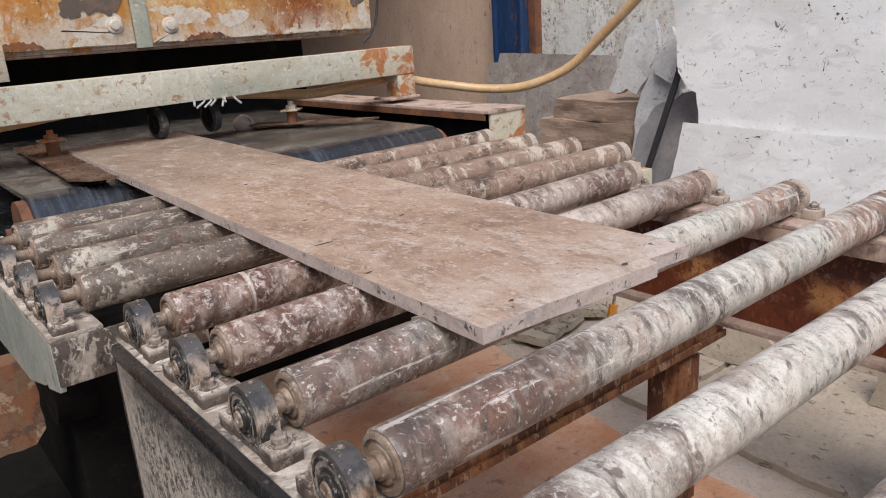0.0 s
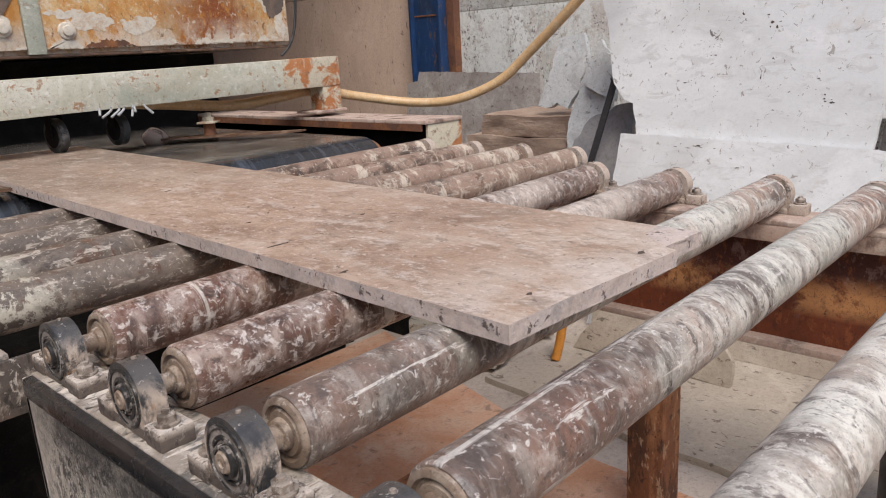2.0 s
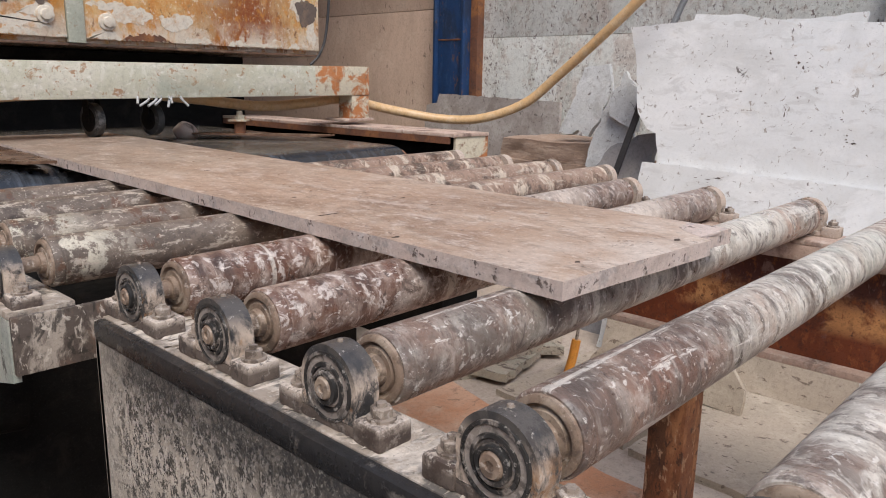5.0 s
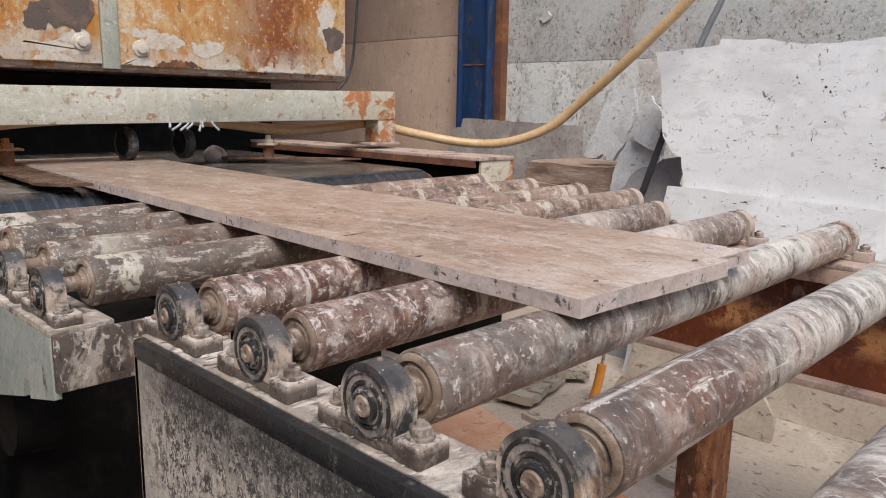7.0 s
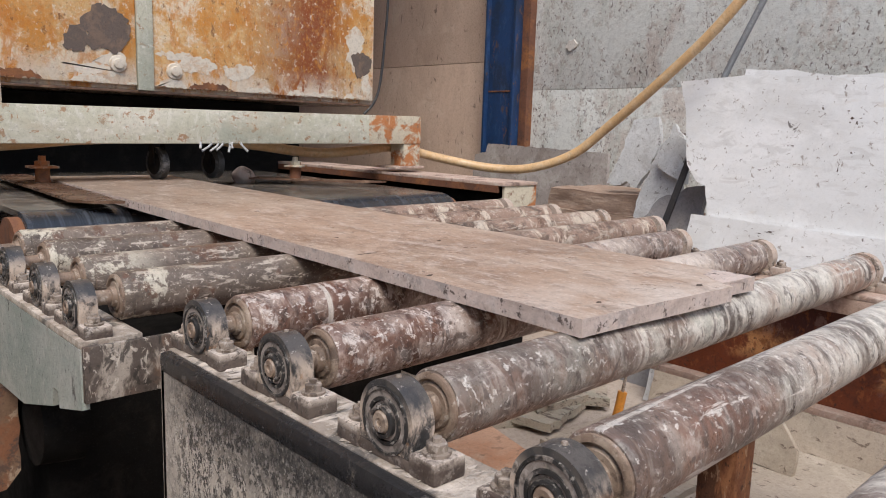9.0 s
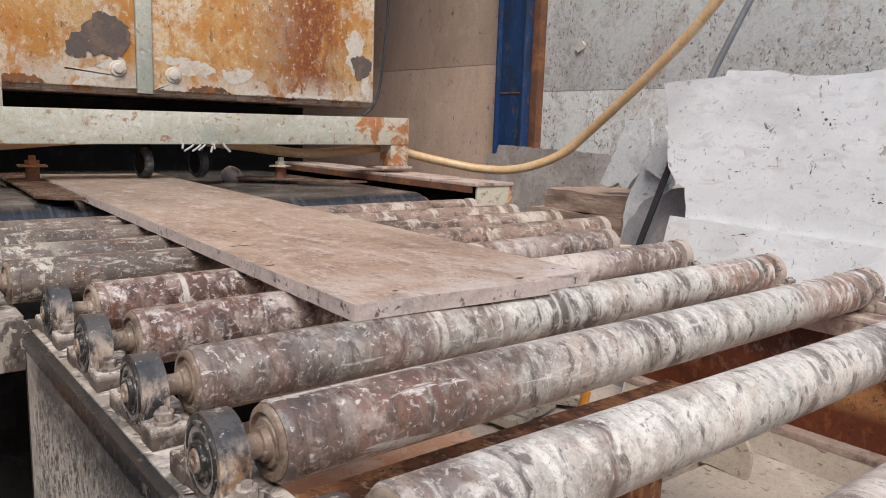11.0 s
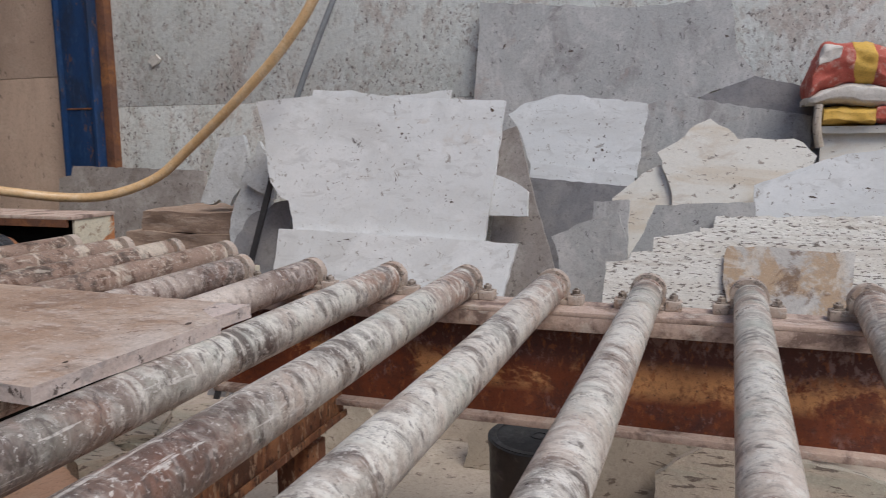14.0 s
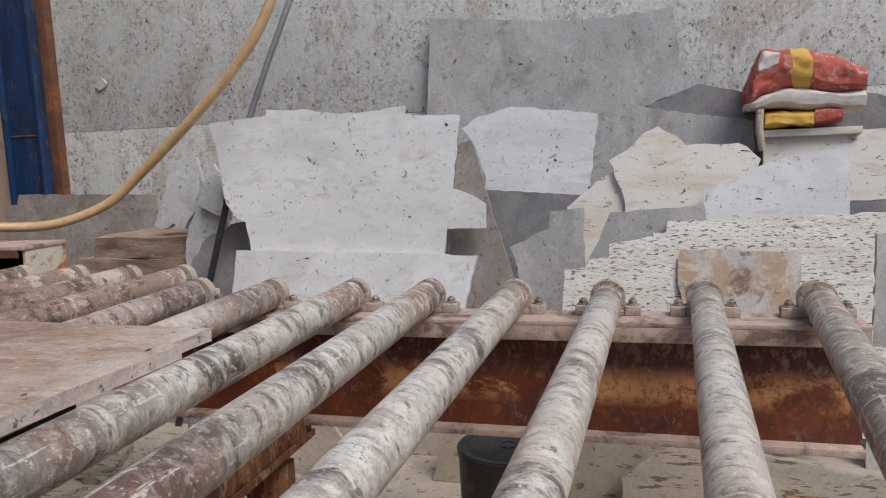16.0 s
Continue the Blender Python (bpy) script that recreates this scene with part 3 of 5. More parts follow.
box(bm, -0.01, 0.026, 4.64, 9, 1.784, 3.3, 0.002)
part("panel", bm, M_TAN, wall, "tan dust-stained stone panel")
bm = B()
prism(bm, ragged([(-0.055, 0.01), (-0.02, 0.045), (0.03, 0.03), (0.05, -0.005), (0.01, -0.04), (-0.03, -0.02)], 0.012, 0.006, 17), lambda u, v: (WALL_X - 0.014 - 0.1 * abs(u), 3.81 + u, 1.86 + v), (0.024, 0, 0))
solid("wall_plug", bm, M_BAGWHITE, "small white plaster blob stuck on the wall", "plaster")

column = thing("steel_column", "blue painted steel column with a rusty brown edge strip", "column", (4.32, 4.29, 0))
bm = B()
box(bm, -0.02, 0.11, -0.02, 0.25, 0, 4.8, 0.004)
part("web", bm, M_BLUE, column)
bm = B()
box(bm, -0.06, 0.11, 0.235, 0.255, 0, 4.8, 0.003)
part("flange", bm, M_BLUE, column)
bm = B()
box(bm, -0.05, 0.11, -0.05, -0.025, 0, 4.8, 0.003)
part("flange", bm, M_BLUE, column)
bm = B()
box(bm, 0.03, 0.11, -0.125, -0.052, 0, 4.8, 0.003)
part("edge_strip", bm, M_RUST, column, "rusty brown steel strip")
bm = B()
box(bm, -0.026, 0.11, -0.02, 0.23, 1.53, 1.542, 0.002)
part("weld_seam", bm, M_RUST, column)

# unseen walls, added to close the hall and hold back sky light
bm = B()
box(bm, -9, 5, 11.8, 12, 0, 5.2)
solid("wall_north", bm, M_TAN, "unseen wall added behind the machine to close off light", "wall", kind="structure")
bm = B()
box(bm, -5.2, -5, -7, 12, 0, 4.2)
solid("wall_west", bm, M_TAN, "unseen wall added behind the camera to block side light", "wall", kind="structure")
bm = B()
box(bm, -5, 4.6, -7.2, -7, 0, 4.2)
solid("wall_south", bm, M_TAN, "unseen wall added at the hall's south end to block low light", "wall", kind="structure")
# unseen roof, added; its front edge sets how much sky reaches the machine
bm = B()
box(bm, -6, 5, 3.6, 12, 5.2, 5.3)
solid("roof", bm, M_ROOF, "unseen sheet roof added over the machine to limit sky light", "roof", kind="structure")

# ---- roller conveyor ----
RZ, RR = 0.912, 0.0425
XL, XR = 0.442, 1.825
# where each roller's axis meets the near and the far bearing line
FRONT = [(1.377, 1.440), (1.154, 1.198), (0.932, 0.946), (0.714, 0.728), (0.502, 0.492), (0.285, 0.252), (0.070, 0.018), (-0.106, -0.235)]
RADII = [0.0425, 0.0425, 0.0425, 0.0425, 0.0410, 0.0385, 0.0365, 0.0375]
MACHINE = [(1.660, 1.672), (1.855, 1.888), (2.078, 2.105), (2.270, 2.345)]
MXL, MXR = 0.362, 2.075


def roller(name, label, material, x0, x1, group, RR=RR):
    """A steel tube roller lying along x, its middle at the thing's origin."""
    h = (x1 - x0) / 2
    r = thing(name, label, "roller", group=group)
    b = B()
    lathe(b, [(-h, RR - 0.006), (-h, RR - 0.002), (-h + 0.003, RR), (-h + 0.014, RR), (-h + 0.015, RR - 0.001), (-h + 0.017, RR - 0.001), (-h + 0.018, RR),
              (h - 0.03, RR), (h - 0.028, RR - 0.001), (h - 0.003, RR), (h, RR - 0.003), (h, RR - 0.006)], 48)
    part("tube", b, material, r)
    for s in (-1, 1):
        b = B()
        lathe(b, [(s * (h - 0.004), RR - 0.004), (s * (h + 0.004), RR - 0.004), (s * (h + 0.006), RR - 0.007), (s * (h + 0.006), RR - 0.011), (s * (h + 0.001), RR - 0.013), (s * (h + 0.001), RR - 0.016),
                  (s * (h + 0.005), RR - 0.018), (s * (h + 0.005), 0.010)], 32)
        hub = part("end_cap", b, M_CAP, r, "dusty steel hub")
        b = B()
        lathe(b, [(s * (h + 0.004), 0.0185), (s * (h + 0.012), 0.0165), (s * (h + 0.013), 0.013), (s * (h + 0.06), 0.013)], 24)
        part("shaft", b, M_CAP, hub)
    return r


rollers = []
proto = {}
for k, (yl, yr) in enumerate(FRONT):
    white = 0 if k < 2 else 1 if k < 4 else 2 if k < 7 else 3
    if (white, RADII[k]) not in proto:
        ob = roller("conveyor_roller", "steel conveyor roller streaked white with stone slurry" if white else "brown steel conveyor roller spattered with dried stone mud",
                    (M_ROLL_BROWN, M_ROLL_WHITE, M_ROLL_PALE, M_ROLL_TAUPE)[white], XL, XR, "rollers of the feed conveyor", RADII[k])
        proto[white, RADII[k]] = ob
    else:
        ob = copy_thing(proto[white, RADII[k]], Matrix())
    rollers.append((ob, (XL + XR) / 2, (yl + yr) / 2, math.degrees(math.atan2(yr - yl, XR - XL)), k < 3))
first = None
for yl, yr in MACHINE:
    if first is None:
        first = ob = roller("machine_roller", "machine bed roller, grey-brown to pink, caked with dry mud", M_ROLL_PINK, MXL, MXR, "rollers of the machine bed")
    else:
        ob = copy_thing(first, Matrix())
    rollers.append((ob, (MXL + MXR) / 2, (yl + yr) / 2, math.degrees(math.atan2(yr - yl, MXR - MXL)), True))
for ob, x, y, skew, turning in rollers:
    ob.matrix_basis = pose(x, y, RZ, 0, 0, skew) @ pose(0, 0, 0, 0 if turning else 130 * (y * 7 % 3))


def bearing(name, label, group, coat, foot):
    """A pillow block: outer face towards -x at the origin's plane, base at z = -0.044."""
    g = thing(name, label, "bearing", group=group)
    b = B()
    arc = [(0.044 * math.cos(radians(a)), 0.044 * math.sin(radians(a))) for a in range(-18, 199, 6)]
    left = [(-0.0405, -0.020), (-0.041, -0.026), (-0.045, -0.031), (-0.050, -0.034)]
    prism(b, arc + left + [(-u, v) for u, v in left[::-1]], lambda u, v: (0, u, v), (0.030, 0, 0))
    bmesh.ops.bevel(b, geom=[e for e in b.edges if abs(e.verts[0].co.x - e.verts[1].co.x) < 1e-6], offset=0.0035, segments=3, affect="EDGES")
    part("housing", b, coat, g)
    b = B()
    box(b, -0.001, 0.037, -0.044, 0.044, -0.044, -0.031, 0.003)
    part("base", b, foot, g, "splashed cast foot")
    for s in (-1, 1):
        b = B()
        box(b, -0.004, 0.040, s * 0.062 - 0.0195, s * 0.062 + 0.0195, -0.044, -0.0195, 0.004)
        block = part("foot", b, foot, g)
        b = B()
        lathe(b, [(-0.020, 0.0150), (-0.0165, 0.0150), (-0.016, 0.0125)], 24, "z", (0.017, s * 0.062, 0))
        part("washer", b, M_BOLT, block)
        b = B()
        lathe(b, [(-0.0165, 0.0115), (-0.0075, 0.0115), (-0.006, 0.0098), (-0.006, 0.006), (-0.002, 0.0055)], 6, "z", (0.017, s * 0.062, 0))
        part("bolt", b, M_BOLT, block, "dusty hexagon bolt")
    for name, material, ring in (("race", M_SEAL, [(0.004, 0.0375), (-0.002, 0.037), (-0.0025, 0.0335), (0.002, 0.033)]),
                                 ("dust_groove", M_GROOVE, [(0.004, 0.0333), (-0.0008, 0.0331), (-0.0008, 0.0262), (0.003, 0.026)]),
                                 ("seal", M_SEAL, [(0.004, 0.0262), (-0.0025, 0.0258), (-0.003, 0.022), (0.002, 0.0206)]),
                                 ("dust_groove", M_GROOVE, [(0.004, 0.0208), (-0.001, 0.0206), (-0.001, 0.0182), (0.003, 0.018)]),
                                 ("collar", M_SEAL, [(0.004, 0.0182), (-0.006, 0.0178), (-0.0068, 0.0165), (-0.0068, 0.0135), (0.0, 0.013)]),
                                 ("shaft_end", M_CAP, [(0.004, 0.0132), (-0.005, 0.013), (-0.0085, 0.0105), (-0.0085, 0.005), (-0.0065, 0.0045), (-0.0065, 0.001)])):
        b = B()
        lathe(b, ring, 40)
        part(name, b, material, g)
    b = B()
    lathe(b, [(0.0425, 0.003), (0.0445, 0.0035), (0.0465, 0.0028)], 10, "z", (0.017, 0, 0))
    part("grease_nipple", b, M_BOLT, g)
    return g


GB = "pillow-block bearings"
pil = bearing("pillow_bearing", "black cast-iron pillow block bearing caked with stone dust", GB, M_BEAR, M_FOOT)
pil.matrix_basis = pose(0.373, FRONT[0][0], RZ)
for yl, yr in FRONT[1:]:
    copy_thing(pil, pose(0.373, yl, RZ))
pale = bearing("pillow_bearing", "pillow block bearing coated all over in pale pinkish stone dust", GB, M_BEARDUST, M_BEARDUST)
pale.matrix_basis = pose(1.876, FRONT[0][1], RZ, 0, 0, 180)
for yl, yr in FRONT[1:]:
    copy_thing(pale, pose(1.876, yr, RZ, 0, 0, 180))
for yl, yr in MACHINE:
    copy_thing(pil, pose(0.284, yl - 0.005, RZ - 0.008))
    copy_thing(pale, pose(2.13, yr, RZ, 0, 0, 180))

Y_END, Y_TOP = -0.33, 1.45
chan = thing("conveyor_side_channel", "steel side channel of the conveyor, splashed with pale slurry over black", "steel channel", (0.35, 0, 0.868))
bm = B()
box(bm, 0, 0.012, Y_END, Y_TOP, -0.46, -0.012)
part("web", bm, M_CHAN, chan)
bm = B()
box(bm, -0.003, 0.024, Y_END, Y_TOP + 0.002, -0.034, -0.002, 0.009)
part("top_rim", bm, M_CHANTOP, chan, "rounded black rim")
bm = B()
box(bm, 0.012, 0.10, Y_END, Y_TOP, -0.012, 0.0, 0.002)
part("top_flange", bm, M_DUSTTOP, chan, "flange coated in stone mud")
bm = B()
box(bm, 0.0, 0.10, Y_TOP - 0.012, Y_TOP + 0.004, -0.46, -0.004, 0.003)
part("end_plate", bm, M_DUSTTOP, chan)
bm = B()
box(bm, 0.012, 0.10, Y_END, Y_TOP, -0.46, -0.448)
part("bottom_flange", bm, M_CHAN, chan)
for ly in (1.38, -0.2):
    bm = B()
    box(bm, 0.0, 0.09, ly - 0.04, ly + 0.04, -0.868, -0.46, 0.003)
    part("leg", bm, M_RUST, chan)
# mud clods along the flange
rng = random.Random(4)
bm = B()
for k in range(110):
    y = rng.uniform(Y_END + 0.05, Y_TOP - 0.03)
    r = rng.uniform(0.003, 0.011)
    made = bmesh.ops.create_icosphere(bm, subdivisions=2, radius=r)["verts"]
    for v in made:
        v.co = Vector((v.co.x * 1.1, v.co.y * 1.5, v.co.z * 0.3)) * (1 + 0.22 * noise.noise(v.co * 60 + Vector((k, 0, 0)))) + Vector((0.35 + rng.uniform(0.015, 0.095), y, 0.868))
solid("mud_clods", bm, M_DUSTTOP, "clods of dried stone mud on the conveyor flange", "mud", kind="stuff")

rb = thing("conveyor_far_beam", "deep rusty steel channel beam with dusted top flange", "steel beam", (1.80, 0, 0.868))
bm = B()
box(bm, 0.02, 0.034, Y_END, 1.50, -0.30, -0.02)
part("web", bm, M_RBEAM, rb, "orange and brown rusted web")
bm = B()
box(bm, -0.035, 0.10, Y_END, 1.50, -0.012, 0.0, 0.003)
part("top_flange", bm, M_RBTOP, rb)
bm = B()
box(bm, -0.035, -0.024, Y_END, 1.50, -0.050, -0.012, 0.002)
part("flange_lip", bm, M_RBTOP, rb, "patchy pale and brown angle iron lip")
bm = B()
box(bm, -0.02, 0.03, Y_END, 1.50, -0.316, -0.298, 0.003)
part("bottom_flange", bm, M_RBTOP, rb)
for y in (-0.2, 1.16):
    bm = B()
    box(bm, -0.15, -0.05, y - 0.05, y + 0.05, -0.868, -0.40, 0.004)
    part("post", bm, M_WOOD, rb, "streaked rusty post")

cross = thing("cross_beam", "rusty square cross beam under the rollers", "steel beam", (0, 1.13, 0.545))
bm = B()
box(bm, 0.40, 1.83, -0.04, 0.04, -0.030, 0.040, 0.004)
part("bar", bm, M_WOOD, cross)
bm = B()
box(bm, 0.40, 1.83, -0.05, -0.042, -0.04, -0.02, 0.002)
part("lip", bm, M_WOOD, cross)

# ---- machine bed ----
bed = thing("machine_bed", "chalky green painted steel machine bed side with rusty end", "machine frame", (0.27, 1.57, 0.0))
bm = B()
prism(bm, [(0, 0.752), (0.12, 0.72), (0.125, 0.75), (0.15, 0.75), (0.16, 0.712), (0.35, 0.66), (1.2, 0.62), (3.2, 0.62), (3.2, 0.852), (0, 0.852)],
      lambda u, v: (0, u, v), (0.012, 0, 0))
part("side_plate", bm, M_GREEN, bed)
bm = B()
box(bm, 0.0, 0.10, 0.0, 1.0, 0.853, 0.865, 0.002)
part("top_flange", bm, M_DUSTTOP, bed)
bm = B()
box(bm, 0.002, 0.30, -0.012, 0.0, 0.765, 0.858, 0.003)
part("end_plate", bm, M_DIRTY, bed, "dark dirty end plate with dried pale drips")
bm = B()
prism(bm, ragged([(-0.34, 0.40), (0.0, 0.405), (0.03, 0.44), (0.035, 0.64), (-0.34, 0.64)], 0.03, 0.004, 71), lambda u, v: (u, 0.54, v), (0, 0.08, 0))
part("hanging_guard", bm, M_GUARD, bed, "patchy rust and cream guard box")
bm = B()
box(bm, 1.80, 1.90, 0.0, 1.0, 0.70, 0.868, 0.003)
part("far_side", bm, M_RUSTCREAM, bed)
# near-black filler blocks and drum: the shade inside the bed is put into colour
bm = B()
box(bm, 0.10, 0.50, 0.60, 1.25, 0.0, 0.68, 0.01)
part("inner_box", bm, M_BLACK, bed, "added near-black box that paints the shade under the rollers")
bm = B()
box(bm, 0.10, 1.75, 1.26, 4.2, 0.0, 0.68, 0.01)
part("inner_tank", bm, M_BLACK, bed, "added near-black block standing in for the shaded machine underside")
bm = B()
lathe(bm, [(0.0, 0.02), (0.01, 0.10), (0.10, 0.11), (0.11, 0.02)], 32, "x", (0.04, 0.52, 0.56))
part("drive_drum", bm, M_BLACK, bed, "round drive drum, coloured near black for the shade around it")

belt = thing("conveyor_belt", "wet black rubber feed belt, muddy on top", "conveyor belt", (0, 0, 0))
bm = B()
box(bm, 0.47, 2.13, 2.72, 6.4, 0.930, 0.9485, 0.002)
part("top_run", bm, M_BELTTOP, belt)
bm = B()
box(bm, 0.47, 2.13, 2.72, 6.4, 0.70, 0.715)
part("return_run", bm, M_BELT, belt)
pulley = thing("belt_pulley", "front pulley of the feed belt, wrapped in wet black rubber", "pulley", (1.30, 2.72, 0.832))
bm = B()
lathe(bm, [(-0.83, 0.112), (-0.828, 0.1155), (-0.1, 0.1163), (0.1, 0.1163), (0.828, 0.1155), (0.83, 0.112)], 64)
part("wrap", bm, M_BELT, pulley)
bm = B()
lathe(bm, [(-0.9, 0.02), (-0.86, 0.02), (-0.86, 0.10), (0.86, 0.10), (0.86, 0.02), (0.9, 0.02)], 40)
part("drum", bm, M_RUST, pulley, "rusty pulley drum")

for x0, x1, y0, y1, bx, by, tilt in ((0.63, 0.76, 2.62, 3.85, 0.72, 3.42, 2.5), (1.80, 1.88, 2.94, 3.56, 1.86, 3.36, -44)):
    gp = thing("guide_plate", "thin brown rusty guide plate with a bolted spacer over the belt", "guide plate", ((x0 + x1) / 2, (y0 + y1) / 2, 0.968), group="belt guides")
    hx, hy = (x1 - x0) / 2, (y1 - y0) / 2
    bm = B()
    prism(bm, ragged([(-hx, -hy + 0.10), (-hx + 0.05, -hy + 0.02), (hx, -hy), (hx, hy), (-hx, hy)], 0.08, 0.004, 3), lambda u, v: (u, v, 0), (0, 0, 0.008))
    part("plate", bm, M_WETRUST, gp)
    cx, cy = bx - (x0 + x1) / 2, by - (y0 + y1) / 2
    bm = B()
    lathe(bm, [(0.008, 0.026), (0.06, 0.026)], 16, "z", (cx, cy, 0))
    part("spacer", bm, M_RUST, gp)
    bm = B()
    box(bm, cx - 0.05, cx + 0.05, cy - 0.04, cy + 0.04, 0.06, 0.068, 0.002)
    lathe(bm, [(0.068, 0.026), (0.086, 0.026), (0.087, 0.014), (0.105, 0.013)], 6, "z", (cx, cy, 0))
    part("bolt", bm, M_RUSTCREAM, gp, "rusty nut and plate washer")
    gp.rotation_euler = (0, 0, radians(-tilt))

bm = B()
made = bmesh.ops.create_icosphere(bm, subdivisions=3, radius=0.045)["verts"]
for v in made:
    v.co = Vector((v.co.x * 1.2, v.co.y, max(v.co.z, -0.03))) * (1 + 0.25 * noise.noise(v.co * 22)) + Vector((1.60, 3.50, 0.978))
solid("mud_lump", bm, M_BEARDUST, "rounded lump of pale mud on the wet belt", "mud")

# ---- cross beam over the belt ----
gantry = thing("gantry_beam", "cream-green painted box beam with a rusty end", "steel beam", (2.475, 3.26, 1.145))
gantry.rotation_euler = (0, radians(-0.7), 0)
bm = B()
box(bm, -3.2, -0.33, 0, 0.12, 0, 0.137, 0.005)
part("box_section", bm, M_BEAM, gantry)
bm = B()
box(bm, -0.335, 0.0, -0.001, 0.121, -0.001, 0.138, 0.006)
part("rusty_end", bm, M_RUSTCREAM, gantry, "flaking rusty paint")
bm = B()
box(bm, -0.11, 0.0, 0.004, 0.11, -0.115, 0, 0.006)
part("foot", bm, M_RUSTCREAM, gantry)
bm = B()
box(bm, -0.18, 0.01, -0.02, 0.14, -0.125, -0.113, 0.003)
part("foot_plate", bm, M_RBTOP, gantry)

rail = thing("side_rail", "rusty channel rail with a dusted cream top and end", "steel rail", (2.30, 2.52, 0))
bm = B()
box(bm, 0.0, 0.235, 0.0, 2.6, 0.985, 1.0, 0.003)
part("top_plate", bm, M_RBTOP, rail)
bm = B()
box(bm, 0.02, 0.235, 0.006, 0.02, 0.70, 0.985, 0.002)
part("end_plate", bm, M_RUSTCREAM, rail, "cream painted end plate")
# rail web and base coloured near black in place of shade below the plate
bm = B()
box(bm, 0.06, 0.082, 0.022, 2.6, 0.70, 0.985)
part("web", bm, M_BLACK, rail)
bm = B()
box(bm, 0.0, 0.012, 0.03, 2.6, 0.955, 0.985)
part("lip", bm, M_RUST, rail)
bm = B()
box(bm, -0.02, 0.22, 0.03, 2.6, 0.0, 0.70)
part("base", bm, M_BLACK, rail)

for x in (1.15, 1.39):
    wh = thing("hold_down_wheel", "small wet black rubber hold-down wheel under the beam", "wheel", (x, 3.38, 1.045), group="hold-down wheels")
    wh.rotation_euler = (0, 0, radians(8))
    bm = B()
    lathe(bm, [(-0.018, 0.054), (-0.014, 0.066), (0.014, 0.066), (0.018, 0.054)], 32)
    part("tyre", bm, M_RUBBER, wh)
    bm = B()
    lathe(bm, [(-0.022, 0.02), (-0.02, 0.045), (0.02, 0.045), (0.022, 0.02)], 24)
    part("hub", bm, M_BLACK, wh)
    bm = B()
    box(bm, -0.028, -0.022, -0.018, 0.018, -0.01, 0.10)
    box(bm, 0.022, 0.028, -0.018, 0.018, -0.01, 0.10)
    part("fork", bm, M_BLACK, wh)
ties = thing("zip_ties", "tuft of grey cable ties and wing nuts hanging under the beam", "cable tie", (1.36, 3.27, 1.135))
rng = random.Random(9)
for k in range(7):
    bm = B()
    x = -0.08 + 0.03 * k
    tube(bm, [(x, 0, 0.02), (x + rng.uniform(-0.02, 0.02), -0.01, -0.005), (x + rng.uniform(-0.03, 0.03), -0.02, -rng.uniform(0.02, 0.045))], 0.005, 6, 4)
    part("tie", bm, M_RAG, ties)

hood = thing("machine_hood", "orange-yellow rusted sheet metal hood with flaking paint and bolted doors", "machine hood", (0, 4.02, 1.36))
bm = B()
box(bm, -0.8, 2.75, 0.02, 2.2, 0.0, 1.8, 0.004)
part("shell", bm, M_HOOD, hood)
bm = B()
box(bm, 0.0, 1.323, -0.004, 0.018, 0.02, 1.7, 0.005)
door_a = part("door", bm, M_HOOD, hood, "rusty bolted door")
bm = B()
box(bm, 1.404, 2.745, -0.004, 0.018, 0.02, 1.7, 0.005)
door_b = part("door", bm, M_HOOD, hood, "rusty bolted door")
bm = B()
box(bm, 1.325, 1.402, -0.016, 0.018, 0.0, 1.7, 0.004)
part("post_strip", bm, M_BEAM, hood, "pale green strip between the doors")
bm = B()
box(bm, -0.8, 2.75, 0.0, 2.2, -0.014, -0.001, 0.003)
part("bottom_lip", bm, M_WETRUST, hood)
for x, z in ((1.507, 0.10), (1.235, 0.115)):
    bm = B()
    lathe(bm, [(0.0, 0.042), (-0.010, 0.038), (-0.012, 0.026), (-0.024, 0.022), (-0.026, 0.010)], 12, "y", (x, -0.004, z))
    part("door_bolt", bm, M_FLAKE, door_b if x > 1.36 else door_a, "large bolt flaking with white paint")
for x0, x1, sd in ((0.02, 1.32, 11), (1.42, 2.73, 12)):
    rng = random.Random(sd)
    x = x0
    while x < x1 - 0.05:
        w = rng.uniform(0.07, 0.24)
        h = rng.uniform(0.012, 0.055)
        bm = B()
        prism(bm, ragged([(x, 0.024), (min(x + w, x1), 0.024), (min(x + w * 0.8, x1), 0.024 + h * rng.uniform(0.5, 1)), (x + w * 0.4, 0.024 + h), (x + w * 0.1, 0.024 + h * 0.6)], 0.008, 0.0075, sd + int(x * 90)),
              lambda u, v: (u, -0.0075 - 0.05 * max(0.0, v - 0.05), v), (0, 0.003, 0))
        part("paint_flake", bm, rng.choice((M_FLAKE, M_FLAKE, M_TAUPE, M_RUST)), door_a if x1 < 1.36 else door_b)
        x += w * rng.uniform(0.8, 1.5)
